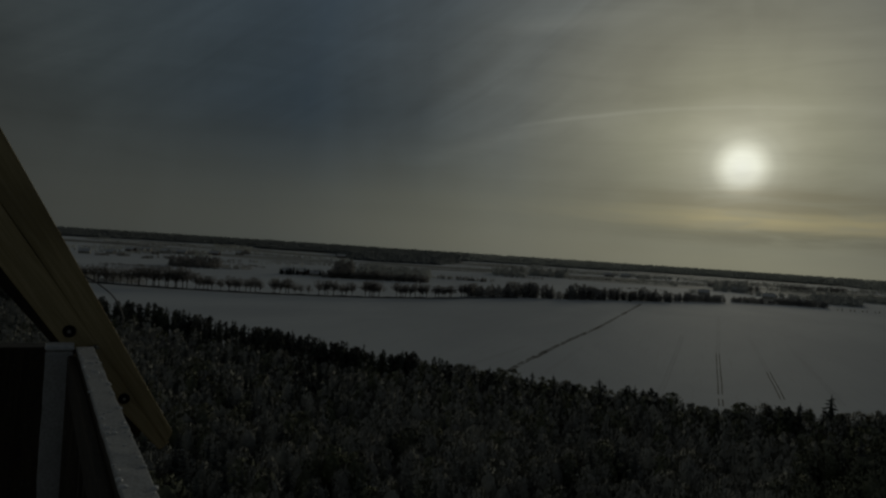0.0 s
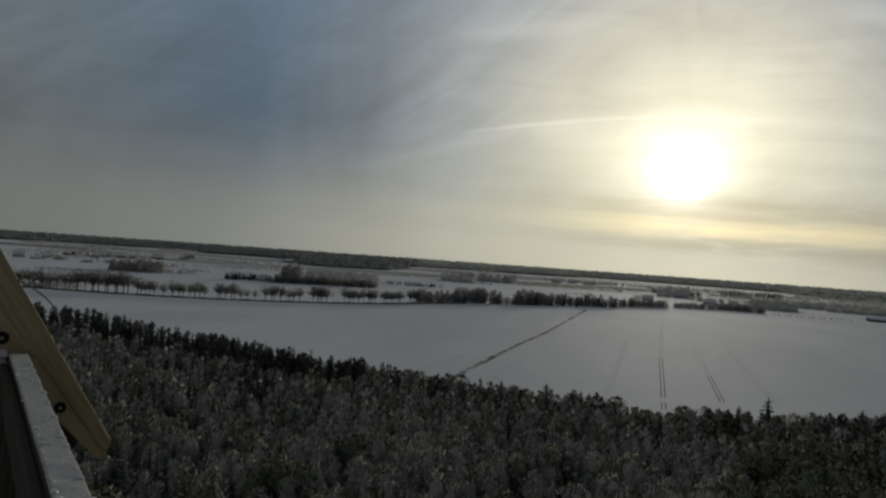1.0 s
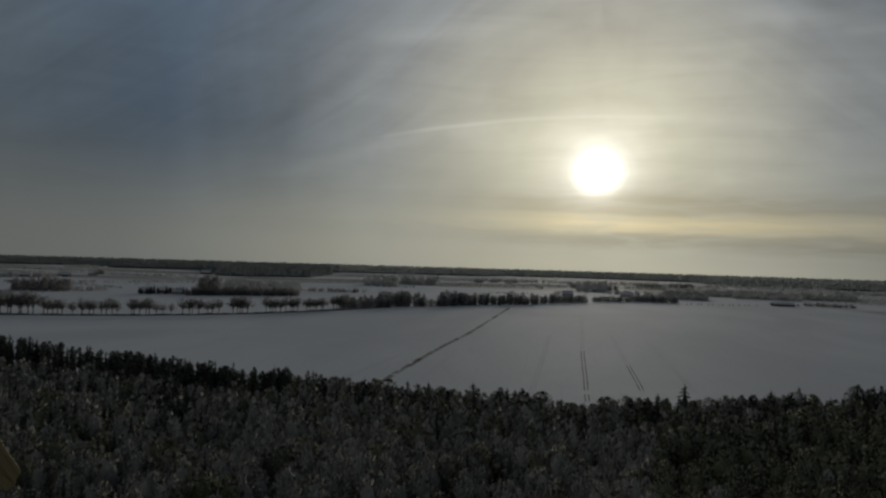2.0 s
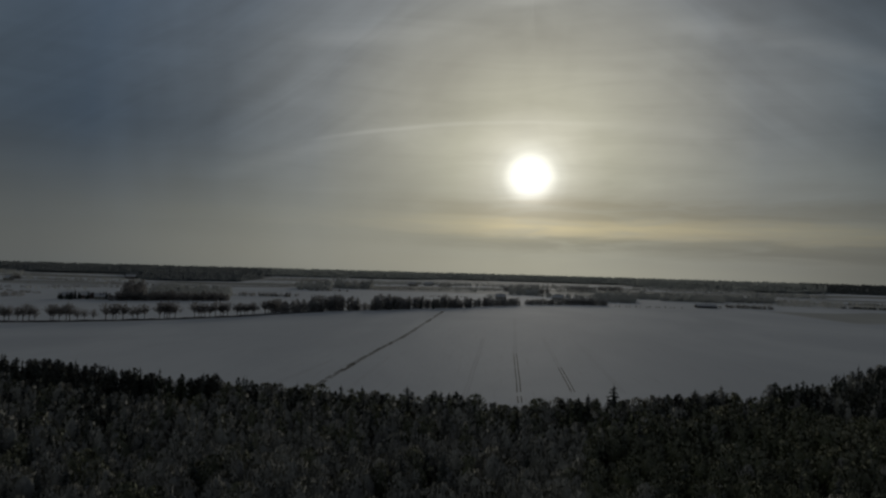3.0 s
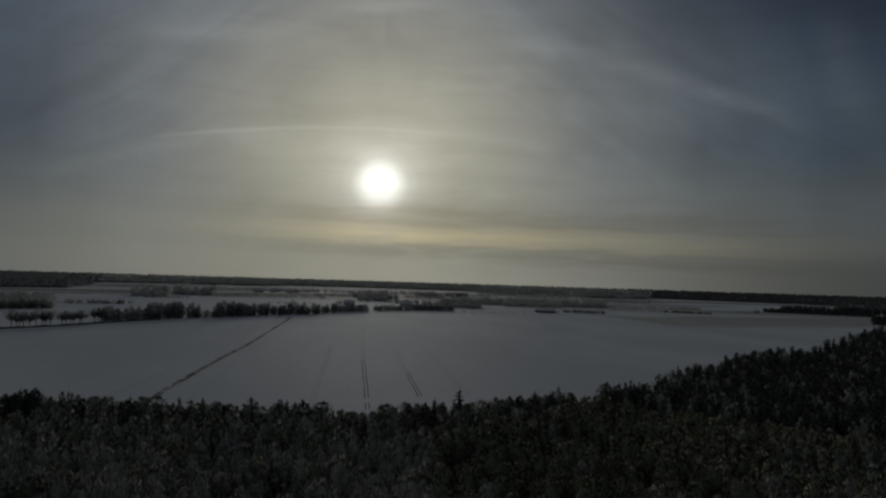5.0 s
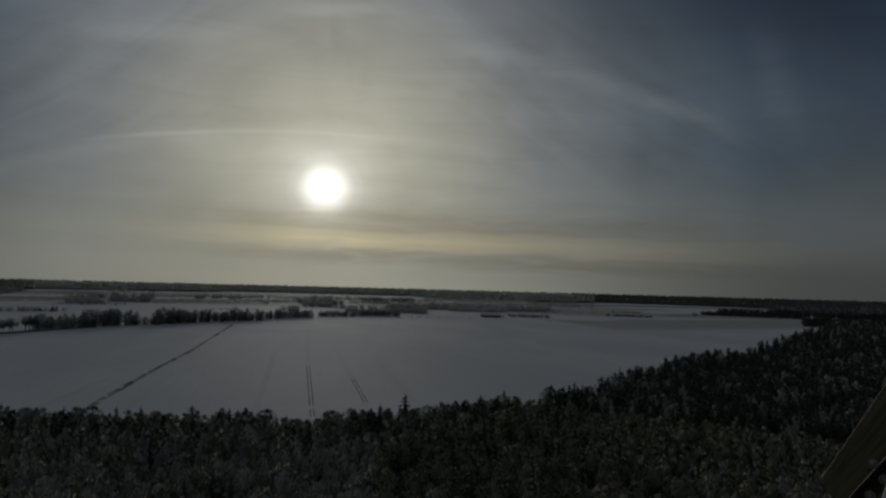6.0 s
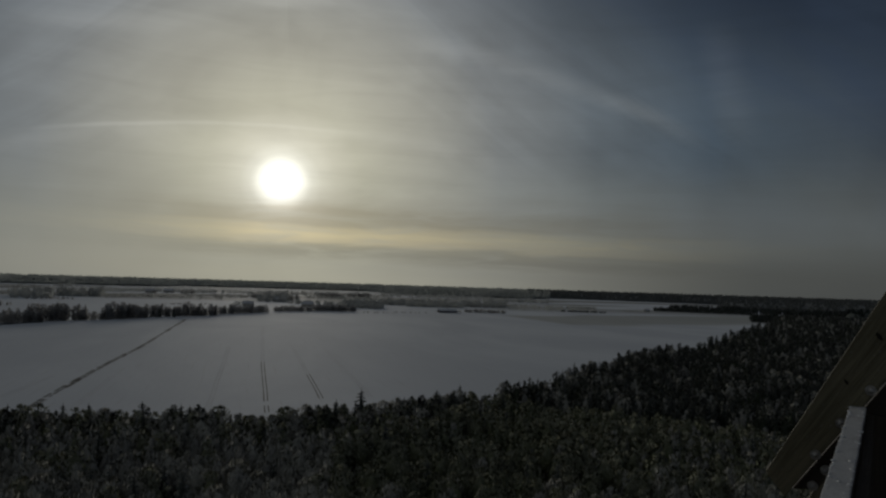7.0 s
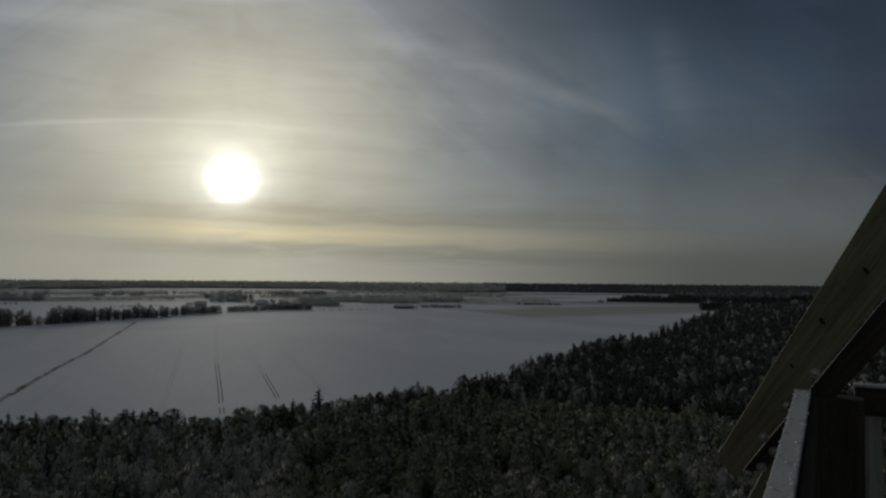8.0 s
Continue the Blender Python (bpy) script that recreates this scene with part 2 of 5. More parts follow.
def foliage_material(name, dark, mid, rime, lo, hi, most, grain, thin=0.0, clots=0.0, patch=None):
    """Needles or twigs with rime on what looks up and out, weighted so that crown tops are also painted lighter and
    sides darker: from lo to hi it thickens to its most. patch: the hue of stands of another growth.
    """
    m, k, b = material(name, 0.9)
    b.inputs["Specular IOR Level"].default_value = 0.05
    geo = k.add("ShaderNodeNewGeometry")
    xyz = k.add("ShaderNodeSeparateXYZ")
    k.put(geo.outputs["Normal"], xyz.inputs[0])
    up = k.math("ABSOLUTE", xyz.outputs[2])
    p = geo.outputs["Position"]
    tree = k.noise(stretched(k, p, (1, 1, 0.12)), 0.30, 2.0, 0.5)
    fine = k.noise(p, grain, 3.0, 0.65)
    isle = geo.outputs["Random Per Island"]
    col = k.mix(k.span(tree, 0.38, 0.62), dark, mid)
    col = k.mix(k.math("MULTIPLY", isle, 0.08), col, mid)
    if patch:
        stands = k.noise(stretched(k, p, (1, 1, 0.2)), 0.045, 3.0, 0.65)
        col = k.mix(k.span(stands, 0.50, 0.66), col, patch)
    # the strong upward weight adds painted shading of the crowns to the rime
    frost = k.math("ADD", k.math("MULTIPLY", up, 0.66), k.math("ADD", k.math("MULTIPLY", fine, 0.44), k.math("MULTIPLY", isle, 0.06)))
    frost = k.math("MULTIPLY", k.span(frost, lo, hi), most)
    if patch:
        frost = k.math("MULTIPLY", frost, k.span(stands, 0.46, 0.66, 1.0, 0.72))
    col = k.mix(frost, col, rime)
    if clots:
        # scattered clots of snow caught in the boughs
        col = k.mix(k.math("MULTIPLY", k.span(k.noise(p, 1.6, 2.0, 0.5), 0.68, 0.73), clots), col, (0.66, 0.67, 0.68))
    k.put(col, b.inputs["Base Color"])
    if thin:
        # fine rimed twigs let some low sun through; high shares far off imitate haze
        lit, both = k.add("ShaderNodeBsdfTranslucent"), k.add("ShaderNodeMixShader")
        k.put(col, lit.inputs[0]), k.put(thin, both.inputs[0])
        k.put(b.outputs[0], both.inputs[1]), k.put(lit.outputs[0], both.inputs[2])
        for n in k.tree.nodes:
            if n.bl_idname == "ShaderNodeOutputMaterial":
                k.put(both.outputs[0], n.inputs[0])
    return m


def bark_material(name, dark, pale, scale):
    m, k, b = material(name, 0.9)
    p = place(k)
    n = k.noise(stretched(k, p, (1, 1, 0.3)), scale, 5.0, 0.65)
    k.put(k.mix(k.span(n, 0.38, 0.62), dark, pale), b.inputs["Base Color"])
    bump(k, b, n, 0.5, 0.05)
    return m


def wood_material(name, dark, pale, rime, rough=0.7):
    """Sawn boards, grain along the board's own length (object z), with weathering and specks of rime."""
    m, k, b = material(name, rough)
    t = k.add("ShaderNodeTexCoord").outputs["Object"]
    info = k.add("ShaderNodeObjectInfo").outputs["Random"]
    shift = k.add("ShaderNodeCombineXYZ")
    k.put(k.math("MULTIPLY", info, 37.0), shift.inputs[0])
    v = k.vmath("ADD", t, shift.outputs[0])
    grain = k.noise(stretched(k, v, (55, 55, 2.2)), 1.0, 6.0, 0.65, 0.8)
    broad = k.noise(stretched(k, v, (5, 5, 1.1)), 1.0, 3.0, 0.5)
    col = k.mix(k.span(grain, 0.3, 0.7), dark, pale)
    col = k.mix(k.math("MULTIPLY", k.span(broad, 0.45, 0.7), 0.55), col, tuple(0.55 * c for c in dark))
    speck = k.noise(v, 60.0, 3.0, 0.7)
    col = k.mix(k.math("MULTIPLY", k.span(speck, 0.60, 0.70), rime), col, (0.62, 0.64, 0.66))
    k.put(col, b.inputs["Base Color"])
    bump(k, b, grain, 0.4, 0.004)
    return m


def rime_material():
    m, k, b = material("rime_on_wood", 0.75)
    t = k.add("ShaderNodeTexCoord").outputs["Object"]
    n = k.noise(t, 120.0, 4.0, 0.7)
    broad = k.noise(t, 14.0, 3.0)
    col = k.mix(k.span(n, 0.36, 0.66), (0.42, 0.42, 0.415), (0.60, 0.61, 0.615))
    col = k.mix(k.math("MULTIPLY", k.span(broad, 0.50, 0.68), 0.35), col, (0.30, 0.29, 0.275))
    k.put(col, b.inputs["Base Color"])
    bump(k, b, n, 0.4, 0.003)
    return m


def plain_material(name, colour, rough, spread=0.25, scale=8.0, metal=0.0):
    m, k, b = material(name, rough, metal)
    n = k.noise(k.add("ShaderNodeTexCoord").outputs["Object"], scale, 4.0, 0.6)
    k.put(k.mix(k.span(n, 0.3, 0.7), tuple(c * (1 - spread) for c in colour), tuple(min(1, c * (1 + spread)) for c in colour)), b.inputs["Base Color"])
    return m


SNOW = snow_material()
SHADED_FLOOR = shaded_floor_material()
SOIL = soil_material("stubble_and_soil", (0.050, 0.047, 0.043), (0.34, 0.34, 0.345))
TRODDEN = soil_material("trodden_snow_and_earth", (0.13, 0.125, 0.115), (0.48, 0.48, 0.48))
FAINT = soil_material("half_buried_stubble", (0.69, 0.715, 0.745), (0.79, 0.82, 0.85))
SPRUCE = foliage_material("rimed_spruce_needles", (0.040, 0.047, 0.039), (0.078, 0.086, 0.070), (0.24, 0.25, 0.245), 0.52, 1.0, 0.50, 1.6, 0.0, 0.8, (0.055, 0.070, 0.040))
PINE = foliage_material("rimed_pine_needles", (0.062, 0.070, 0.040), (0.170, 0.183, 0.086), (0.395, 0.408, 0.325), 0.42, 0.90, 0.80, 2.2, 0.0, 0.12, (0.095, 0.115, 0.045))
TWIGS = foliage_material("rimed_birch_twigs", (0.150, 0.146, 0.138), (0.360, 0.356, 0.308), (0.63, 0.632, 0.575), 0.42, 0.92, 0.85, 2.4, 0.0, 0.25, (0.172, 0.170, 0.180))
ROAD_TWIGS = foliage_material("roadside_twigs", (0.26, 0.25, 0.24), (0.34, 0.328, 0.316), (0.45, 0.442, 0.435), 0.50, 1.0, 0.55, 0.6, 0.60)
# hedge and far twigs: rimed, and paled further to carry haze in their colour
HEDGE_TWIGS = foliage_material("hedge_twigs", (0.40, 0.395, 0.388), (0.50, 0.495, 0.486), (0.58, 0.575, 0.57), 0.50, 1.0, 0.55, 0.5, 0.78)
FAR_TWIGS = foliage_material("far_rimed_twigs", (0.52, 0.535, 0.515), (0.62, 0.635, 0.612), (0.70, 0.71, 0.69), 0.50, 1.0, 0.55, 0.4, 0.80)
FAR_NEEDLES = foliage_material("far_conifer_needles", (0.050, 0.060, 0.056), (0.090, 0.103, 0.094), (0.24, 0.255, 0.26), 0.80, 1.1, 0.5, 0.4)
# far canopies: haze is mixed into the base colours, palest under the sun
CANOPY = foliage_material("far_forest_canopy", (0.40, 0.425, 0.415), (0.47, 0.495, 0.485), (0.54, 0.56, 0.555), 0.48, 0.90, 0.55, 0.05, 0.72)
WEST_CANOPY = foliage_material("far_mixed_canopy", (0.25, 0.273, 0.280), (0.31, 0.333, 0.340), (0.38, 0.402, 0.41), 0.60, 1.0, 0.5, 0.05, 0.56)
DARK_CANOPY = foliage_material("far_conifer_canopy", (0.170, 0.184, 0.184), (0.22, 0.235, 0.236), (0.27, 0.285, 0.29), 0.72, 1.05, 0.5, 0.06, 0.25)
BARK = bark_material("conifer_bark", (0.045, 0.038, 0.033), (0.13, 0.105, 0.085), 3.0)
BIRCH_BARK = bark_material("birch_bark", (0.05, 0.045, 0.042), (0.34, 0.34, 0.33), 3.0)
YELLOW_WOOD = wood_material("oiled_yellow_timber", (0.43, 0.34, 0.170), (0.63, 0.52, 0.290), 0.14)
# weathered timber, its colour darkened further for shade on the east brace
GREY_WOOD = wood_material("weathered_brown_timber", (0.118, 0.106, 0.066), (0.232, 0.208, 0.136), 0.22)
DARK_WOOD = wood_material("dark_stained_timber", (0.030, 0.024, 0.018), (0.065, 0.052, 0.040), 0.10)
PALE_WOOD = wood_material("pale_frosted_boards", (0.24, 0.23, 0.205), (0.38, 0.365, 0.33), 0.5)
RIME = rime_material()
FROST = plain_material("white_rime_crust", (0.78, 0.79, 0.80), 0.6, 0.1, 60.0)
STEEL = plain_material("galvanised_steel", (0.42, 0.41, 0.39), 0.36, 0.3, 60.0, 0.9)
HOLE = plain_material("dark_bolt_pocket", (0.018, 0.015, 0.012), 0.9)
WIRE = plain_material("frosted_wire", (0.22, 0.22, 0.22), 0.6)
PLASTER = plain_material("pale_plaster", (0.52, 0.49, 0.43), 0.9, 0.15, 1.5)
BRICK_RED = plain_material("dull_brick", (0.17, 0.125, 0.105), 0.9, 0.25, 2.0)
ROOF_SNOW = plain_material("snowy_roof", (0.72, 0.74, 0.77), 0.7, 0.1, 1.0)
GLASS_DARK = plain_material("dark_window_glass", (0.03, 0.035, 0.04), 0.15)


# ---- mesh helpers ----
def mesh_np(name, V, F, mats, index=None, normals=None):
    """One mesh from arrays of points and triangles, with soft normals where they are given."""
    V, F = np.asarray(V, np.float32), np.asarray(F, np.int32)
    me = bpy.data.meshes.new(name)
    n = F.shape[1]
    me.vertices.add(len(V)), me.loops.add(F.size), me.polygons.add(len(F))
    me.vertices.foreach_set("co", V.ravel())
    me.loops.foreach_set("vertex_index", F.ravel())
    me.polygons.foreach_set("loop_start", np.arange(0, F.size, n, dtype=np.int32))
    me.polygons.foreach_set("loop_total", np.full(len(F), n, np.int32))
    for m in mats:
        me.materials.append(m)
    if index is not None:
        me.polygons.foreach_set("material_index", np.asarray(index, np.int32))
    me.update(calc_edges=True)
    if normals is not None:
        soft = me.attributes.new("custom_normal", "FLOAT_VECTOR", "POINT")
        soft.data.foreach_set("vector", np.asarray(normals, np.float32).ravel())
    return me


def part(name, bm, mat, parent=None, label="", m=None):
    """Links a bmesh (or a mesh) as one object under a thing or a part."""
    if isinstance(bm, bmesh.types.BMesh):
        me = bpy.data.meshes.new(name)
        bm.to_mesh(me)
        bm.free()
        me.materials.append(mat)
    else:
        me = bm
    ob = new(name, me)
    ob.parent = parent
    if m is not None:
        ob.matrix_basis = m
    return tagged(ob, label)


def box(sx, sy, sz, bevel=0.0, at_z=0.0):
    """A box centred in x and y, standing on at_z."""
    bm = bmesh.new()
    bmesh.ops.create_cube(bm, size=1.0, matrix=Matrix.Translation((0, 0, at_z + sz / 2)) @ Matrix.Diagonal((sx, sy, sz, 1)))
    if bevel:
        bmesh.ops.bevel(bm, geom=bm.edges[:], offset=bevel, segments=2, profile=0.6, affect="EDGES")
    return bm


def along(a, b, up=(0, 0, 1)):
    """A pose at a whose z runs to b and whose y keeps near up."""
    a, b = Vector(a), Vector(b)
    z = (b - a).normalized()
    x = Vector(up).cross(z).normalized()
    y = z.cross(x)
    return Matrix.Translation(a) @ Matrix((x, y, z)).transposed().to_4x4()


def beam(name, a, b, wide, deep, mat, parent, up=(0, 0, 1), bevel=0.006, label="", bow=0.0):
    """A sawn timber from a to b: wide across, deep along up, with eased edges and slightly uneven faces."""
    a, b = Vector(a), Vector(b)
    length = (b - a).length
    bm = box(wide, deep, length, bevel)
    cuts = max(1, min(12, int(length / 0.25)))
    long_edges = [e for e in bm.edges if abs((e.verts[0].co - e.verts[1].co).z) > 0.5 * length]
    bmesh.ops.subdivide_edges(bm, edges=long_edges, cuts=cuts, use_grid_fill=False)
    for v in bm.verts:
        n = noise.noise(Vector((v.co.z * 1.3 + a.x * 7, a.y * 5, v.co.x * 3)))
        v.co.x += n * 0.004 + bow * math.sin(math.pi * v.co.z / length)
        v.co.y += noise.noise(Vector((a.x * 3, v.co.z * 1.1 + a.y, 4.0))) * 0.003
    return part(name, bm, mat, parent, label, along(a, b, up))


# ---- ground ----
def make_ground():
    rings = [0.0, 8, 20, 45, 80, 120, 170, 230, 300, 380, 480, 600, 750, 950, 1200, 1500, 1900, 2400, 3000, 3700, 4400, 4960]
    n = 96
    V, F = [(0, 0, 0)], []
    for i, r in enumerate(rings[1:]):
        for j in range(n):
            a = 2 * math.pi * j / n
            x, y = r * math.cos(a), r * math.sin(a)
            V.append((x, y, 0.0))
    for i in range(len(rings) - 1):
        for j in range(n):
            b, c = 1 + i * n + j, 1 + i * n + (j + 1) % n
            if i == 0:
                F.append((0, b, c))
            else:
                F.append((b - n, b, c)), F.append((b - n, c, c - n))
    ob = new("ground", mesh_np("ground", V, F, [SNOW]))
    for p in ob.data.polygons:
        p.use_smooth = True
    return tagged(ob, "wide flat farmland under thin grey-white snow", "ground", kind="structure")


make_ground()

# the wood's edge towards the field, from its west end to its east end
EDGE = [(-640, 262), (-420, 243), (-260, 216), (-179, 190), (-118, 171), (-85, 155), (-54, 145), (-36, 142), (-14, 138), (1, 134), (18, 136),
        (37, 141), (52, 158), (72, 169), (116, 217), (143, 246), (204, 290), (348, 438), (422, 512), (520, 618), (660, 772), (1100, 1190)]
EDGE_AZ = [math.degrees(math.atan2(-x, y)) for x, y in EDGE]
EDGE_D = [math.hypot(x, y) for x, y in EDGE]


def edge_at(az):
    """How far the wood reaches along an azimuth."""
    return float(np.interp(-az, [-a for a in EDGE_AZ], EDGE_D))


def make_forest_floor():
    azs = np.linspace(62, -56, 180)
    V = [(0, 0, 0.03)]
    for a in azs:
        p = at(a, min(edge_at(a) - 2.0 + 2.5 * noise.noise(Vector((a * 0.9, 0, 0))), 1500))
        V.append((p.x, p.y, 0.03))
    V += [(700, -60, 0.03), (-400, -60, 0.03)]
    F = [(0, i + 1, i) for i in range(1, len(V) - 1)]
    ob = new("forest_floor", mesh_np("forest_floor", V, F, [SHADED_FLOOR]))
    return tagged(ob, "forest floor painted dark for shade, with patches of snow under the trees", "forest floor", kind="structure")


make_forest_floor()


# ---- trees ----
def spruce_arrays(rng, h, spread, levels, around):
    """A trunk, and staggered drooping sprays that shorten towards the tip."""
    taper_set = taper([(0, 0, 0), (0.1 * rng.normal(), 0.1 * rng.normal(), h * 0.55), (0, 0, h * 0.97)], [h * 0.014, h * 0.009, 0.01], 5)
    V, F = [], []
    for i in range(levels):
        u0 = i / levels
        n = max(5, int(around * (0.45 + 0.55 * (1 - u0)) + 0.5))
        a0 = rng.random() * 6.28
        for j in range(n):
            u = min(0.985, u0 + rng.random() / levels * 1.3)
            z = h * (0.10 + 0.90 * u)
            r = spread * ((1 - u) ** 0.50) + 0.16
            a = a0 + 6.283 * (j + 0.7 * rng.random()) / n
            l = r * (0.60 + 0.55 * rng.random())
            c, s = math.cos(a), math.sin(a)
            drop = l * (0.25 + 0.45 * (1 - u)) + 0.06 * rng.normal()
            w = (0.20 + 0.24 * l) * (0.8 + 0.4 * rng.random())
            b = len(V)
            V += [(0.05 * c, 0.05 * s, z + 0.15 * l), (0.62 * l * c - w * s, 0.62 * l * s + w * c, z - drop),
                  (l * c, l * s, z - 0.75 * drop), (0.62 * l * c + w * s, 0.62 * l * s - w * c, z - drop)]
            F += [(b, b + 1, b + 2), (b, b + 2, b + 3)]
    b = len(V)
    V += [(0.14, 0, h * 0.94), (-0.08, 0.13, h * 0.94), (-0.08, -0.13, h * 0.94), (0, 0, h * 1.03)]
    F += [(b, b + 1, b + 3), (b + 1, b + 2, b + 3), (b + 2, b, b + 3)]
    V = np.array(V)
    N = V * (1, 1, 0) + (0, 0, 0.35 * spread)
    heart = heart_of(rng, lambda u: 0.66 * spread * (1 - u) ** 0.7, h * 0.08, h * 0.95, 0.35, levels < 15)
    return taper_set, join([heart, fluffed(V, np.array(F), N)])


def heart_of(rng, reach, z0, z1, lean=0.5, coarse=False):
    """The closed inner mass of a crown. reach: its radius at 0 (foot) to 1 (top)."""
    around, rings = (5, 4) if coarse else (7, 6)
    V, F, N = [], [], []
    for i in range(rings + 1):
        u = i / rings
        for j in range(around):
            a = 6.283 * (j + 0.5 * (i % 2)) / around
            r = max(0.03, reach(u)) * (0.82 + 0.36 * rng.random())
            V.append((r * math.cos(a), r * math.sin(a), z0 + (z1 - z0) * u + 0.02 * (z1 - z0) * rng.normal() * (u < 1)))
            N.append((math.cos(a), math.sin(a), lean + 0.6 * (u - 0.5)))
    for i in range(rings):
        for j in range(around):
            a, b = i * around + j, i * around + (j + 1) % around
            F += [(a, b, b + around), (a, b + around, a + around)]
    return fluffed(np.array(V), np.array(F), np.array(N))


def fluffed(V, F, N):
    """Points, triangles and outward normals, with every triangle wound to face outward, so that a crown is lit as one soft mass."""
    N = N / (np.linalg.norm(N, axis=1)[:, None] + 1e-6)
    a, b, c = V[F[:, 0]], V[F[:, 1]], V[F[:, 2]]
    turned = np.einsum("ij,ij->i", np.cross(b - a, c - a), N[F].mean(axis=1)) < 0
    F = F.copy()
    F[turned] = F[turned][:, ::-1]
    return V, F, N


def taper(points, radii, sides):
    """A tapered limb through points."""
    V, F = [], []
    for i, (p, r) in enumerate(zip(points, radii)):
        for j in range(sides):
            a = 6.283 * j / sides
            V.append((p[0] + r * math.cos(a), p[1] + r * math.sin(a), p[2]))
    for i in range(len(points) - 1):
        for j in range(sides):
            a, b = i * sides + j, i * sides + (j + 1) % sides
            F += [(a, b, b + sides), (a, b + sides, a + sides)]
    V, N = np.array(V), []
    for p in points:
        N += [(math.cos(6.283 * j / sides), math.sin(6.283 * j / sides), 0.05) for j in range(sides)]
    return V, np.array(F), np.array(N)


def join(pieces):
    V, F, N, n = [], [], [], 0
    for v, f, w in pieces:
        V.append(v), F.append(f + n), N.append(w)
        n += len(v)
    return np.concatenate(V), np.concatenate(F), np.concatenate(N)


def tufts(rng, centres, count, length, width, lift, heart, flat=1.0):
    """Fans of narrow blades round each centre: twigs or needle bunches. heart: the crown's middle height."""
    V, F, N = [], [], []
    for c in centres:
        out = np.array((c[0], c[1], (c[2] - heart) * flat + 0.3))
        out /= np.linalg.norm(out) + 1e-6
        for _ in range(count):
            d = rng.normal(size=3)
            d[2] = abs(d[2]) * 0.9 + lift
            d /= np.linalg.norm(d)
            side = np.cross(d, rng.normal(size=3))
            side /= np.linalg.norm(side) + 1e-6
            l, w = length * (0.6 + 0.8 * rng.random()), width * (0.6 + 0.8 * rng.random())
            o = np.asarray(c) + rng.normal(size=3) * length * 0.25
            b = len(V)
            V += [o + side * w - d * l * 0.4, o + d * l * 0.7, o - side * w - d * l * 0.3]
            F += [(b, b + 1, b + 2)]
            n = out + 0.07 * rng.normal(size=3)
            N += [n, n, n]
    return fluffed(np.array(V), np.array(F), np.array(N))


def broadleaf_arrays(rng, h, spread, bunches, blades, clear=0.30, size=1.0):
    """A bare deciduous tree: trunk, forked limbs and a crown of fine upright twigs with rime."""
    limbs = [taper([(0, 0, 0), (0.15 * rng.normal(), 0.15 * rng.normal(), h * 0.45), (0.2 * rng.normal(), 0.2 * rng.normal(), h * 0.85)], [h * 0.016, h * 0.011, 0.02], 5)]
    for i in range(7):
        a, z0 = 6.283 * (i + rng.random() * 0.6) / 7, h * (clear + 0.35 * rng.random())
        r = spread * (0.6 + 0.35 * rng.random())
        tip = (r * math.cos(a), r * math.sin(a), min(h * 0.95, z0 + h * (0.18 + 0.25 * rng.random())))
        limbs.append(taper([(0, 0, z0), (0.5 * tip[0], 0.5 * tip[1], z0 + 0.4 * (tip[2] - z0)), tip], [h * 0.008, h * 0.005, 0.01], 4))
    cs = []
    mid = h * (clear + (1 - clear) * 0.52)
    while len(cs) < bunches:
        d = rng.normal(size=3)
        d /= np.linalg.norm(d)
        q = (0.30 + 0.70 * rng.random() ** 0.5) * (0.85 + 0.3 * noise.noise(Vector((d[0] * 1.7 + h * 9, d[1] * 1.7, d[2] * 1.7 + spread))))
        top = -0.45 * d[2] * q
        p = (d[0] * spread * q * (1 - 0.35 * top), d[1] * spread * q * (1 - 0.35 * top), mid + d[2] * (h - mid) * q * (1 + 0.12 * top))
        cs.append(p)
    heart = heart_of(rng, lambda u: 0.50 * spread * max(0.0, 1 - abs(2 * u - 0.9) ** 2.2) ** 0.6, mid - (h - mid) * 0.90, mid + (h - mid) * 0.74, 0.5, bunches < 80)
    twigs = tufts(rng, cs, blades, 0.62 * size, 0.15 * size, 1.1, mid, 0.6)
    return join(limbs), join([heart, twigs])


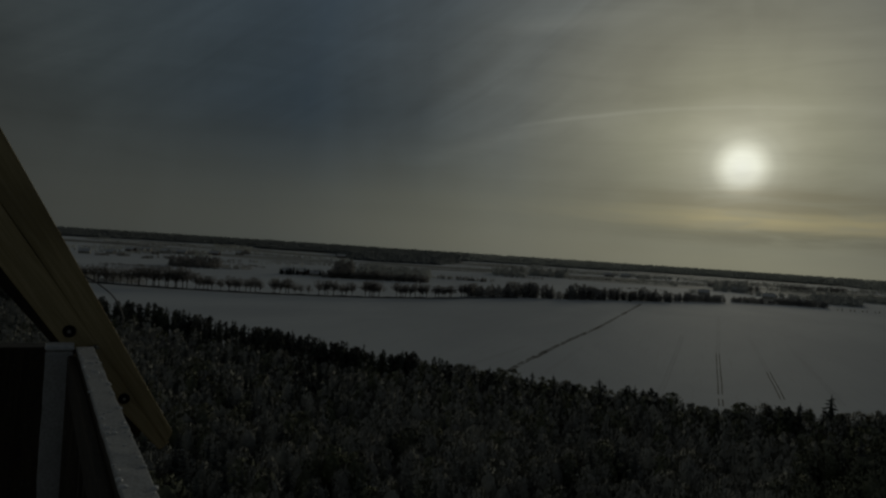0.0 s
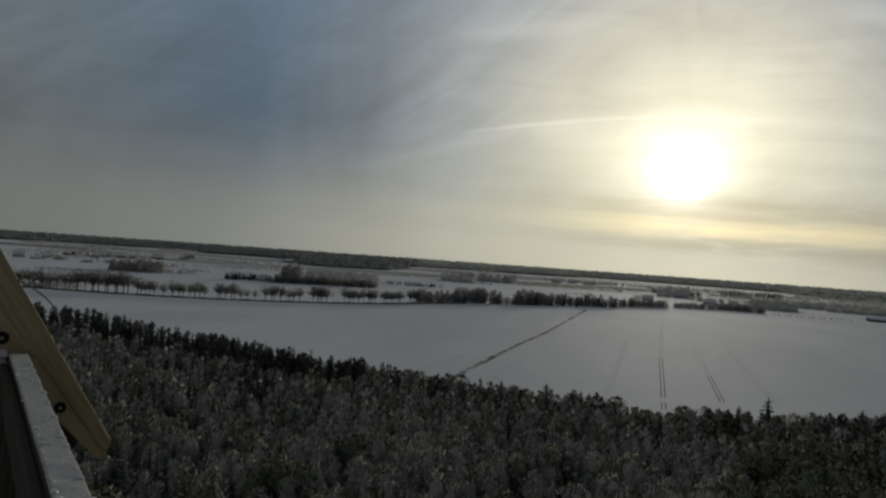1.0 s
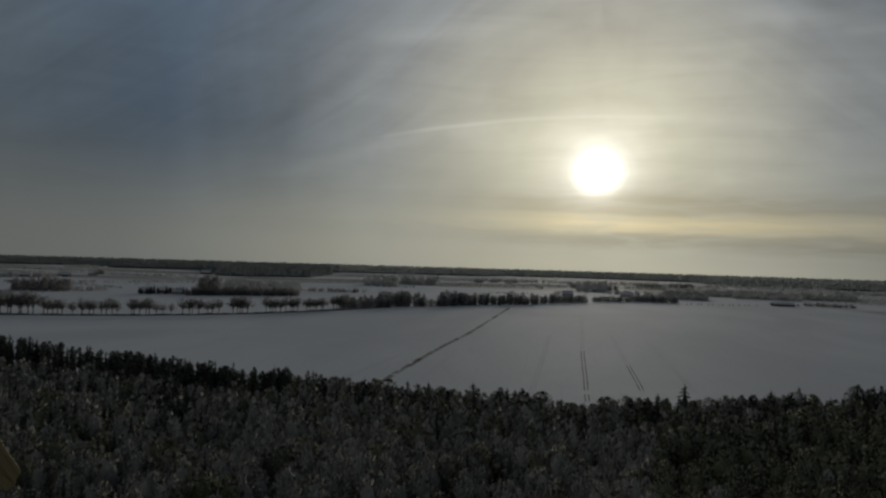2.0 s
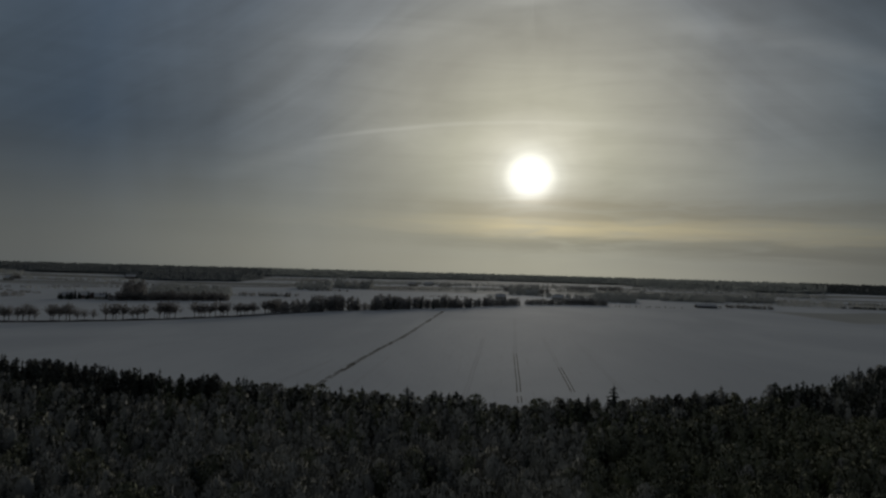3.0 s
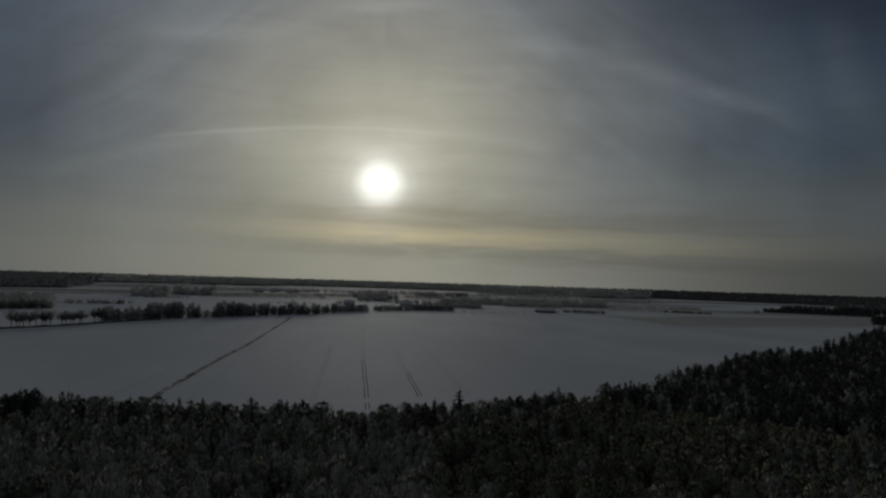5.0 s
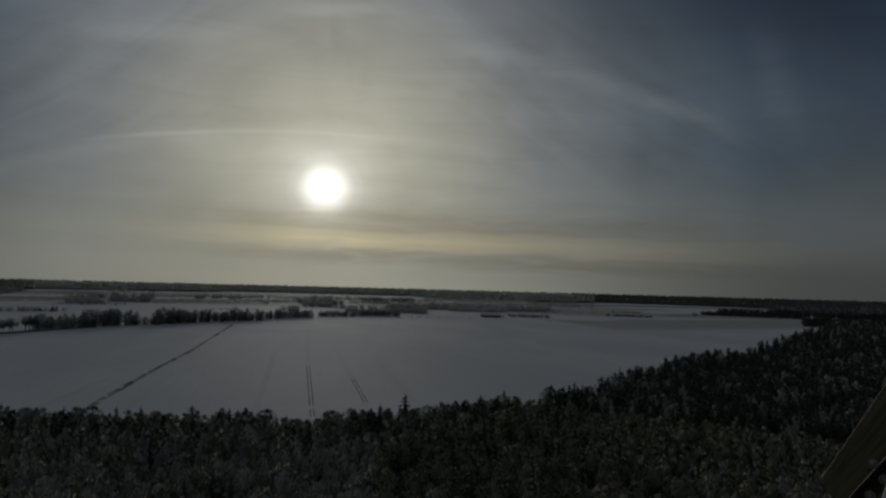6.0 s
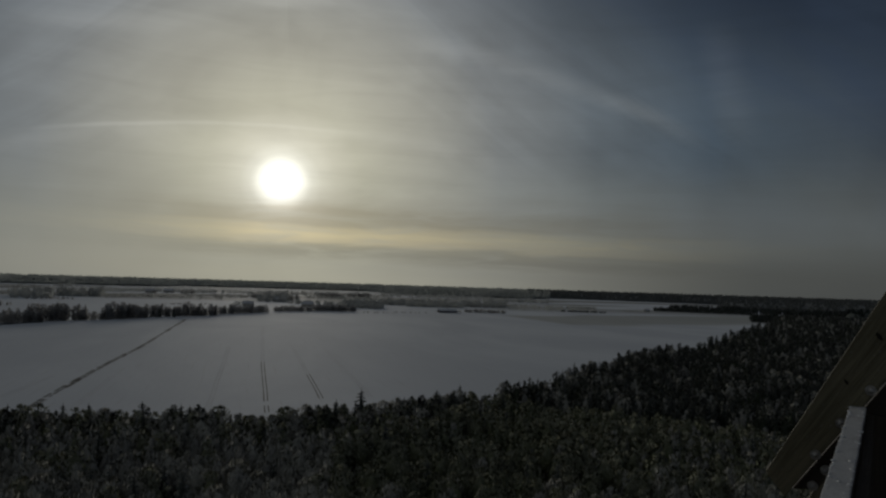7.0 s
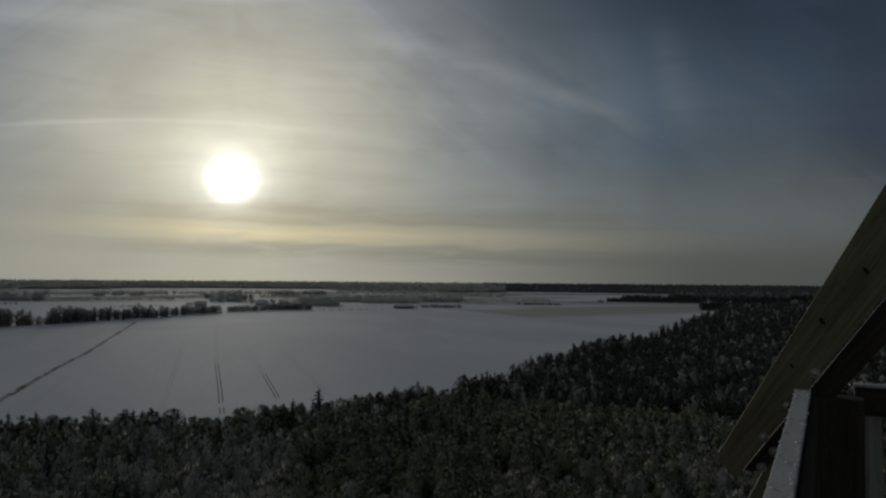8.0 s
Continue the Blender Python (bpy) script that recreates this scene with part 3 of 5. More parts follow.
def fan_tree_arrays(rng, h, spread):
    """A bare roadside tree: a clear trunk, limbs that fan out and up, branches along them and sprays of twigs in a wide ragged crown."""
    fork = h * 0.24
    limbs = [taper([(0, 0, 0), (0.05 * rng.normal(), 0.05 * rng.normal(), fork), (0.2 * rng.normal(), 0.2 * rng.normal(), h * 0.62)], [h * 0.027, h * 0.019, 0.05], 6)]
    sprays = []
    for i in range(11):
        a = i * 2.4 + 0.5 * rng.random()
        lean = 0.15 + 0.85 * (i + rng.random()) / 11
        reach = spread * lean * (0.8 + 0.3 * rng.random())
        z0 = fork * (0.95 + 0.5 * rng.random())
        z1 = h * (0.97 - 0.46 * lean ** 2 - 0.08 * rng.random())
        foot = np.array((0, 0, z0))
        tip = np.array((reach * math.cos(a), reach * math.sin(a), z1))
        knee = np.array((0.55 * tip[0], 0.55 * tip[1], z0 + 0.42 * (z1 - z0)))
        limbs.append(taper([foot, knee, tip], [h * 0.011, h * 0.006, 0.015], 4))
        for j in range(7):
            u = 0.30 + 0.70 * (j + rng.random()) / 7
            root = foot + (knee - foot) * min(1.0, u / 0.5) if u < 0.5 else knee + (tip - knee) * (u - 0.5) / 0.5
            end = root + np.array((0.34 * spread * rng.normal() * 0.6, 0.34 * spread * rng.normal() * 0.6, h * (0.03 + 0.10 * rng.random())))
            limbs.append(taper([root, end], [h * 0.004, 0.008], 3))
            for v in (0.35, 0.7, 1.0):
                sprays.append(root + (end - root) * v)
    return join(limbs), tufts(rng, sprays, 4, 1.05, 0.090, 0.60, h * 0.55, 0.6)


def pine_arrays(rng, h, spread, bunches, blades, size=1.0, blunt=2.0, foot=0.36):
    """A bare stem with a full, ragged crown of needle clumps on its upper two thirds."""
    limbs = [taper([(0, 0, 0), (0.12 * rng.normal(), 0.12 * rng.normal(), h * 0.5), (0.15 * rng.normal(), 0.15 * rng.normal(), h * 0.96)], [h * 0.015, h * 0.010, 0.03], 6)]
    cs = []
    for i in range(bunches):
        u = ((i + rng.random()) / bunches) ** 0.75
        z = h * (foot + (1 - foot) * u)
        r = spread * (1 - u ** blunt) ** 0.75 * (0.45 + 0.55 * rng.random()) + 0.08
        a = i * 2.4 + rng.random()
        tip = (r * math.cos(a), r * math.sin(a), z)
        if i % 6 == 0 and u < 0.85:
            limbs.append(taper([(0, 0, z - 0.35 * r), (tip[0], tip[1], z - 0.1)], [h * 0.005, 0.015], 3))
        cs.append(tip)
    heart = heart_of(rng, lambda u: 0.72 * spread * (1 - u ** blunt) ** 0.75, h * foot, h * 0.95, 0.5, bunches < 40)
    return join(limbs), join([heart, tufts(rng, cs, blades, 0.50 * size, 0.19 * size, 0.30, h * 0.60, 0.5)])


def plume_arrays(rng, h, spread, blades, length, width, foot, blunt, rise, clumps=9, coarse=False):
    """A slender tree of the dense young wood: a stem, short limbs, and a feathery crown of narrow upright sprays gathered in clumps."""
    lean = 0.12 * rng.normal(size=2)
    limbs = [taper([(0, 0, 0), (0.5 * lean[0], 0.5 * lean[1], h * 0.5), (lean[0], lean[1], h * 0.97)], [h * 0.011, h * 0.007, 0.015], 4)]

    def reach(u):
        return spread * (0.30 + 0.70 * min(1.0, u / 0.28)) * max(0.0, 1 - u ** blunt) ** 0.8 + 0.06

    heads = []
    for i in range(clumps):
        u = (i + 0.7 * rng.random()) / clumps
        a = i * 2.4 + 0.8 * rng.normal()
        r = reach(u) * (0.45 + 0.35 * rng.random())
        z = h * (foot + (1 - foot) * u)
        heads.append((u, a, r, z))
        if i % 3 == 0 and u < 0.8:
            limbs.append(taper([(0, 0, z - 0.5 * r), (r * math.cos(a), r * math.sin(a), z)], [h * 0.004, 0.012], 3))
    V, F, N = [], [], []
    for i in range(blades):
        u, a, r, z = heads[rng.integers(clumps)]
        size = reach(u)
        c = np.array((r * math.cos(a), r * math.sin(a), z)) + rng.normal(size=3) * np.array((0.42, 0.42, 0.55)) * size
        t = min(1.0, max(0.0, (c[2] / h - foot) / (1 - foot)))
        flat = math.hypot(c[0], c[1])
        most = reach(t) * (0.85 + 0.3 * rng.random())
        if flat > most:
            c[:2] *= most / flat
            flat = most
        c[2] = min(c[2], h * 0.985)
        c[:2] += lean * c[2] / h
        out = np.array((c[0] / (flat + 0.1), c[1] / (flat + 0.1), 0.0))
        d = out * (0.55 - 0.4 * t) + rng.normal(size=3) * 0.28 + np.array((0, 0, rise + 0.5 * t))
        d /= np.linalg.norm(d)
        side = np.cross(d, rng.normal(size=3))
        side /= np.linalg.norm(side) + 1e-6
        l, w = length * (0.6 + 0.8 * rng.random()) * (1 - 0.35 * t), width * (0.6 + 0.8 * rng.random())
        b = len(V)
        V += [c + side * w - d * l * 0.35, c + d * l * 0.65, c - side * w - d * l * 0.35]
        F += [(b, b + 1, b + 2)]
        n = out * (1 - 0.5 * t) + np.array((0, 0, 0.25 + 0.7 * t)) + 0.16 * rng.normal(size=3)
        N += [n, n, n]
    core = heart_of(rng, lambda u: 0.55 * reach(u), h * foot, h * 0.93, 0.5, coarse)
    return join(limbs), join([core, fluffed(np.array(V), np.array(F), np.array(N))])


def thicket_arrays(rng, h, spread, bunches, size, sides=4):
    """A bare tree branched down to the ground, as in hedges and groves."""
    stem = taper([(0, 0, 0), (0.1, 0.0, h * 0.4), (0.2 * rng.normal(), 0.2 * rng.normal(), h * 0.85)], [h * 0.016, h * 0.010, 0.03], sides)
    cs = []
    for i in range(bunches):
        u = (i + rng.random()) / bunches
        r = spread * (1 - abs(2 * u - 0.9) ** 2.2 * 0.75) * (0.35 + 0.65 * rng.random() ** 0.5)
        a = i * 2.4 + rng.random()
        cs.append((r * math.cos(a), r * math.sin(a), h * (0.05 + 0.88 * u)))
    return stem, tufts(rng, cs, 2, 0.9 * size, 0.34 * size, 0.5, h * 0.45, 0.8)


RNG = np.random.default_rng(11)
NEAR_KINDS = {
    "conifer": [plume_arrays(RNG, h, s, 360, 0.62, 0.11, 0.55, 2.0, 0.20, 13) for h, s in ((13.8, 1.6), (13.2, 1.8), (13.6, 1.5))],
    "spruce": [spruce_arrays(RNG, h, s, 24, 9) for h, s in ((13.9, 1.5), (13.4, 1.4), (13.6, 1.7), (13.0, 1.45))],
    "pine": [plume_arrays(RNG, h, s, 420, 0.60, 0.10, 0.68, 2.9, 0.35, 9) for h, s in ((13.2, 1.9), (13.4, 2.15), (13, 1.75), (12.8, 2.0))],
    "birch": [plume_arrays(RNG, h, s, 430, 0.66, 0.078, 0.66, 2.7, 0.75, 8) for h, s in ((13.1, 1.9), (12.7, 1.75), (13, 2.15), (12.5, 1.7))],
}
MID_KINDS = {
    "conifer": [plume_arrays(RNG, h, s, 120, 0.85, 0.170, 0.60, 2.0, 0.20, 11, True) for h, s in ((13.8, 1.6), (13.2, 1.75), (13.6, 1.45))],
    "spruce": [spruce_arrays(RNG, h, s, 16, 7) for h, s in ((13.9, 1.5), (13.4, 1.4), (13.6, 1.7))],
    "pine": [plume_arrays(RNG, h, s, 130, 0.80, 0.165, 0.68, 2.8, 0.35, 8, True) for h, s in ((13.2, 1.8), (13.4, 2.0), (13, 1.7))],
    "birch": [plume_arrays(RNG, h, s, 130, 0.85, 0.14, 0.66, 2.6, 0.75, 7, True) for h, s in ((13.1, 1.75), (12.7, 1.6), (13, 1.95))],
}
FAR_KINDS = {
    "conifer": [pine_arrays(RNG, h, s, 20, 4, 1.4) for h, s in ((14, 1.7), (13.2, 1.9), (13.6, 1.5))],
    "spruce": [spruce_arrays(RNG, h, s, 12, 6) for h, s in ((15, 2.4), (13.5, 2.2), (14, 2.6))],
    "pine": [pine_arrays(RNG, h, s, 26, 4, 1.4) for h, s in ((14, 2.3), (13.5, 2.5), (13, 2.1))],
    "birch": [broadleaf_arrays(RNG, h, s, 38, 2, 0.25, 1.35) for h, s in ((13.5, 2.2), (12.5, 2.0), (13, 2.5))],
    "scrub": [thicket_arrays(RNG, h, s, 15, 2.0, 3) for h, s in ((10, 3.0), (9, 2.7), (11, 3.1))],
    "thicket": [thicket_arrays(RNG, h, s, 40, 1.35) for h, s in ((10, 2.5), (9, 2.2), (11, 2.6))],
}
SKIN = {"conifer": (BARK, SPRUCE), "spruce": (BARK, SPRUCE), "pine": (BARK, PINE), "birch": (BIRCH_BARK, TWIGS)}
LABELS = {"conifer": "dark conifer with a bare stem and blunt needled crown",
          "spruce": "dark green spruce tree with rime on its drooping boughs",
          "pine": "tall pine tree with a ragged rimed crown",
          "birch": "bare birch tree with pale rime on its fine twigs"}


def tree_thing(name, arrays, skins, label, group):
    """A tree as a thing: an empty at its foot with trunk and crown."""
    ob = new(name)
    tagged(ob, label, "tree", group)
    part("trunk", mesh_np("trunk", *arrays[0][:2], [skins[0]], None, arrays[0][2]), None, ob)
    part("crown", mesh_np("crown", *arrays[1][:2], [skins[1]], None, arrays[1][2]), None, ob, "rimed crown")
    return ob


def merge(items):
    """All trees of a list (trunk and crown arrays, x, y, z, turn, scale, height) as points, triangles and material indices."""
    Vs, Fs, Ms, Ns, n = [], [], [], [], 0
    for (trunk, crown), x, y, z, a, s, sz in items:
        c, d = math.cos(a), math.sin(a)
        for i, (v, f, u) in enumerate((trunk, crown)):
            w = np.empty_like(v, dtype=np.float32)
            w[:, 0] = (c * v[:, 0] - d * v[:, 1]) * s + x
            w[:, 1] = (d * v[:, 0] + c * v[:, 1]) * s + y
            w[:, 2] = v[:, 2] * sz + z
            q = np.stack((c * u[:, 0] - d * u[:, 1], d * u[:, 0] + c * u[:, 1], u[:, 2]), 1).astype(np.float32)
            Vs.append(w), Fs.append(f + n), Ms.append(np.full(len(f), i)), Ns.append(q)
            n += len(v)
    return np.concatenate(Vs), np.concatenate(Fs), np.concatenate(Ms), np.concatenate(Ns)


def wood_stuff(name, items, skins, label, category="trees"):
    V, F, M, N = merge(items)
    return tagged(new(name, mesh_np(name, V, F, list(skins), M, N)), label, category, kind="stuff")


def choose_kind(x, y, az, d, gap):
    """Which tree grows where: dark conifers at both ends of the edge, rimed birches in the young wood before it."""
    n = noise.noise(Vector((x * 0.022, y * 0.022, 3.1)))
    f = random.random()
    if az > 26 and gap < 46 and f < 0.34:
        return "conifer"
    if az > 20 and gap < 5 + 0.8 * (az - 20):
        return "conifer" if f < 0.72 else "spruce"
    if az < -17 and d > 168 + 0.6 * (az + 30):
        if d > 230 + 90 * n:
            return "birch" if f < 0.30 else "conifer"
        return "conifer" if f < 0.58 else ("spruce" if f < 0.80 else "birch")
    if gap < 14:
        return "spruce" if f < 0.07 else ("conifer" if f < 0.22 else ("pine" if f < 0.55 else "birch"))
    if az < -8:
        return "pine" if f < 0.68 + 0.6 * n else ("spruce" if f < 0.73 + 0.6 * n else "birch")
    return "birch" if f < 0.74 + 0.6 * n else ("spruce" if f < 0.88 else "pine")


def plant_forest():
    near_stuff = {"conifer": [], "spruce": [], "pine": [], "birch": []}
    far_stuff = {"conifer": [], "spruce": [], "pine": [], "birch": []}
    base = {k: [tree_thing(k + "_tree", a, SKIN[k], LABELS[k], "trees of the wood") for a in NEAR_KINDS[k]] for k in NEAR_KINDS}
    placed = {k: [0] * len(NEAR_KINDS[k]) for k in base}
    singles = 0
    # distance bands: from, to, spacing, how coarse the trees may be
    for d0, d1, step, coarse in ((14, 69, 8.0, 2), (69, 112, 2.75, 0), (112, 190, 2.45, 1), (190, 330, 3.2, 1), (330, 620, 5.3, 2), (620, 1000, 9.0, 2)):
        d = d0
        while d < d1:
            half = 50 if 60 < d < 112 else 56
            tries = int(2 * radians(half) * d / step) + 1
            for i in range(2 * tries):
                # a second tree in each place close to the field
                again, i = i >= tries, i % tries
                az = half - math.degrees(i * step / d) + math.degrees(random.uniform(-0.45, 0.45) * step / d)
                dd = d + random.uniform(-0.45, 0.45) * step
                reach = edge_at(az)
                gap = reach - dd
                if gap < 0 or az < -54 or az > 52 or (again and (gap > 7 or d > 190)):
                    continue
                p = at(az, dd)
                if random.random() < 0.06:
                    continue
                kind = choose_kind(p.x, p.y, az, dd, gap)
                clump = noise.noise(Vector((p.x * 0.05, p.y * 0.05, 8.0)))
                clump += 0.55 * noise.noise(Vector((p.x * 0.16, p.y * 0.16, 5.0)))
                s = (0.91 + 0.13 * random.random() + 0.09 * clump) if gap > 22 else (0.95 + 0.07 * random.random() + 0.06 * clump)
                s *= 1.03 + (0.105 if az < 12 else 0.095) * max(0.0, 1 - gap / 45)
                if az > 16 and gap < 40 or -21 < az < -3 and gap < 30:
                    s *= 1.055 if -16 < az < -4 else 1.03
                # lower young wood before the dark stands
                if az > 20 and 0 < gap - 5 - 0.8 * (az - 20) < 12:
                    s *= 0.78
                if az < -17 and 0 < 168 + 0.6 * (az + 30) - dd < 14:
                    s *= 0.82
                wide = s * random.uniform(0.85, 1.25)
                pool = (NEAR_KINDS, MID_KINDS, FAR_KINDS)[coarse]
                j = random.randrange(len(pool[kind]))
                single = singles < 290 and ((coarse == 1 and gap < 5 and abs(az) < 50) or (coarse == 0 and 72 < dd < 82 and abs(az) < 48)) and random.random() < 0.62
                turn_z = random.uniform(0, 6.28)
                if single:
                    j = random.randrange(len(NEAR_KINDS[kind]))
                    m = Matrix.Translation((p.x, p.y, 0.0)) @ Matrix.Rotation(turn_z, 4, "Z") @ Matrix.Diagonal((wide, wide, s, 1))
                    if placed[kind][j] == 0:
                        base[kind][j].matrix_basis = m
                    else:
                        o = copy_thing(base[kind][j], m)
                        o.matrix_basis = m
                    placed[kind][j] += 1
                    singles += 1
                else:
                    (near_stuff if coarse < 2 else far_stuff)[kind].append((pool[kind][j], p.x, p.y, 0.0, turn_z, wide, s))
            d += step
    # taller trees that stand out of the edge: azimuth, distance, height, kind
    tall = [(5.83, 137, 16.5, 0, 1.9), (-9.91, 136, 18.6, 2, 1.75), (-8.03, 134, 16.9, 1, 1.6), (19.95, 150, 16.5, 1, 1.6), (3.2, 135, 16.1, 2, 1.9), (2.6, 134, 16.0, 0, 2.0), (2.1, 135, 15.5, 3, 1.7),
            (-17.47, 160, 16.5, 3, 1.5), (-15.7, 154, 16.2, 2, 1.5), (-22.8, 180, 16.4, 0, 1.5), (-13.2, 141, 16.4, 1, 1.6), (14.2, 144, 15.8, 3, 1.4), (10.9, 142, 15.8, 1, 1.4), (33.8, 195, 16.4, 0, 1.5), (37.5, 214, 17.2, 2, 1.4)]
    for az, d, h in ((-4.9, 133, 15.6), (-5.7, 134, 16.0), (-6.5, 133, 15.8), (-7.2, 135, 15.3), (-11.6, 138, 16.2), (-12.6, 140, 16.4), (-13.4, 142, 16.0), (8.2, 138, 15.4), (15.4, 144, 15.6)):
        m = Matrix.Translation(at(az, d)) @ Matrix.Rotation(az, 4, "Z") @ Matrix.Diagonal((1.2, 1.2, h / 13.2, 1))
        copy_thing(base["birch"][int(d) % 4], m).matrix_basis = m
    for az, d, h, j, w in tall:
        own = NEAR_KINDS["spruce"][j][1][0][:, 2].max()
        m = Matrix.Translation(at(az, d)) @ Matrix.Rotation(az, 4, "Z") @ Matrix.Diagonal((w, w, h / own, 1))
        copy_thing(base["spruce"][j], m).matrix_basis = m
    for k in base:
        for ob, n in zip(base[k], placed[k]):
            if n == 0:
                ob.matrix_basis = Matrix.Translation(at(0, 60 + 3 * len(ob.name)))
    for k, word in (("conifer", "dark blunt conifers"), ("spruce", "dark spruces"), ("pine", "pines"), ("birch", "bare rimed birches")):
        wood_stuff(k + "_wood", near_stuff[k], SKIN[k], "dense young wood of " + word + " with hoar frost", "wood")
        wood_stuff(k + "_wood_beyond", far_stuff[k], SKIN[k], "wood of " + word + " running on along the field", "wood")


plant_forest()

# ---- the far side of the field ----
AVENUE = [(-520, 372), (-420, 385), (-356, 395), (-323, 403), (-292, 415), (-263, 431), (-235, 452), (-208, 480), (-181, 521), (-160, 567), (-136, 612)]


def along_line(line, s):
    """The point at the length s on a line of points, or None past its end."""
    for (x0, y0), (x1, y1) in zip(line, line[1:]):
        l = math.hypot(x1 - x0, y1 - y0)
        if s <= l:
            return x0 + (x1 - x0) * s / l, y0 + (y1 - y0) * s / l
        s -= l
    return None


def on_avenue(az):
    """Where the avenue crosses an azimuth."""
    azs = [-math.degrees(math.atan2(-x, y)) for x, y in AVENUE]
    return float(np.interp(-az, azs, [x for x, _ in AVENUE])), float(np.interp(-az, azs, [y for _, y in AVENUE]))


def plant_avenue():
    kinds = [fan_tree_arrays(RNG, h, s) for h, s in ((11.5, 6.2), (10.5, 5.2), (12.0, 7.0), (9.0, 4.2))]
    base = [tree_thing("avenue_tree", a, (BARK, ROAD_TWIGS), "bare roadside tree with a fan-shaped crown along the snowy field", "avenue trees") for a in kinds]
    used = [False] * len(base)
    # groups of trees with gaps between them: from, to, height, how many
    for az0, az1, h, n in ((51.0, 44.6, 12.0, 14), (44.2, 41.8, 12.4, 7), (41.6, 37.2, 14.6, 14), (37.0, 35.4, 11.4, 5), (35.1, 32.0, 10.4, 9), (31.4, 29.9, 11.4, 5), (29.6, 28.5, 9.4, 3), (27.9, 26.7, 11.0, 4),
                           (26.1, 25.3, 10.8, 3), (24.5, 23.0, 11.8, 5), (22.2, 19.3, 11.4, 9), (19.0, 17.4, 10.4, 6), (17.0, 15.9, 11.0, 4)):
        for i in range(n):
            az = az0 + (az1 - az0) * (i + random.uniform(0.2, 0.8)) / n
            x, y = on_avenue(az)
            j = random.choice((0, 0, 1, 1, 2, 3))
            own = kinds[j][1][0][:, 2].max()
            z = h / own * random.uniform(0.86, 1.12)
            w = z * random.uniform(0.75, 1.1)
            m = Matrix.Translation((x + random.uniform(-1, 1), y + random.uniform(-1, 1.5), 0)) @ Matrix.Rotation(random.uniform(0, 6), 4, "Z") @ Matrix.Diagonal((w, w, z, 1))
            if used[j]:
                copy_thing(base[j], m).matrix_basis = m
            else:
                base[j].matrix_basis, used[j] = m, True
    # the weedy bank under the trees
    V, F = [], []
    s, i = 0.0, 0
    while True:
        p, q = along_line(AVENUE, s), along_line(AVENUE, s + 1.0)
        if q is None:
            break
        t = Vector((q[0] - p[0], q[1] - p[1], 0)).normalized()
        nrm = Vector((-t.y, t.x, 0))
        h = 0.75 + 0.5 * noise.noise(Vector((s * 0.11, 0, 0))) + 0.25 * random.random()
        for off, z in ((-1.4, 0.0), (-0.5, h), (0.5, h * 0.9), (1.4, 0.0)):
            c = Vector((p[0], p[1], 0)) + nrm * (off - 3.0)
            V.append((c.x, c.y, z))
        if i:
            for j in range(3):
                a = (i - 1) * 4 + j
                F += [(a, a + 1, a + 5), (a, a + 5, a + 4)]
        s += 2.5
        i += 1
    tagged(new("field_bank", mesh_np("field_bank", V, F, [SOIL])), "dark weedy bank between the field and the road trees", "bank", kind="structure")


plant_avenue()


def grove(name, az0, az1, d0, d1, h, step, label, kinds=("thicket",), d0_right=None, density=0.95, skins=None):
    """A far clump of trees within two azimuths and two distances (the near side may slant)."""
    items = []
    # farther groves take paler twigs, with haze put into their colour
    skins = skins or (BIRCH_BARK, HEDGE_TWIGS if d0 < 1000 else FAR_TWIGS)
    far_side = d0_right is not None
    width = radians(abs(az0 - az1)) * d0
    nx, ny = max(2, int(width / step)), max(1, int((d1 - d0) / step))
    for i in range(nx):
        u = (i + random.random()) / nx
        az = az0 + (az1 - az0) * u
        near = d0 + ((d0_right - d0) * u if far_side else 0)
        swell = (0.5 + 0.7 * noise.noise(Vector((az * d0 * 0.0016, d0, 0)))) * min(1.0, 0.45 + 9.0 * u * (1 - u))
        for j in range(ny):
            gaps = 0.5 + 0.9 * noise.noise(Vector((az * d0 * 0.0007, d0 * 0.013, j * 0.4)))
            if gaps > density + 0.25 * random.random():
                continue
            v = (j + random.random()) / ny
            p = at(az + random.uniform(-0.6, 0.6) * (az1 - az0) / nx, near + (d1 - d0) * v * (0.8 + 0.4 * swell))
            kind = random.choice(kinds)
            arr = FAR_KINDS[kind][random.randrange(3)]
            own = arr[1][0][:, 2].max()
            # the wood slopes up from its open edge, shaped to catch sun in place of haze
            rise = 0.52 + 0.48 * v if ny > 8 else 0.86 + 0.14 * v
            s = rise * h / own * (0.66 + 0.40 * swell + random.uniform(-0.20, 0.22))
            items.append((arr, p.x, p.y, 0.0, random.uniform(0, 6.28), max(s, 0.7) * random.uniform(0.85, 1.3), s))
    if items:
        wood_stuff(name, items, skins, label, "grove")


EVER = (BARK, FAR_NEEDLES)
MIXED = ("thicket", "thicket", "thicket", "spruce")
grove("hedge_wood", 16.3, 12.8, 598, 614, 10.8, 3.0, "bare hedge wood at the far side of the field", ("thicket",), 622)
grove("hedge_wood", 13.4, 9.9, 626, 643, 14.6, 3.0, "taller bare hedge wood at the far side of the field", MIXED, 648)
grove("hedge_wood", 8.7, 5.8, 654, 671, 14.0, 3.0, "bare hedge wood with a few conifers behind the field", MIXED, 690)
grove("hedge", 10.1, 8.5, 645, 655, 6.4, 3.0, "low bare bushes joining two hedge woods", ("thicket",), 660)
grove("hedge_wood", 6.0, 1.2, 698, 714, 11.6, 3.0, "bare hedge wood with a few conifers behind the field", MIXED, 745)
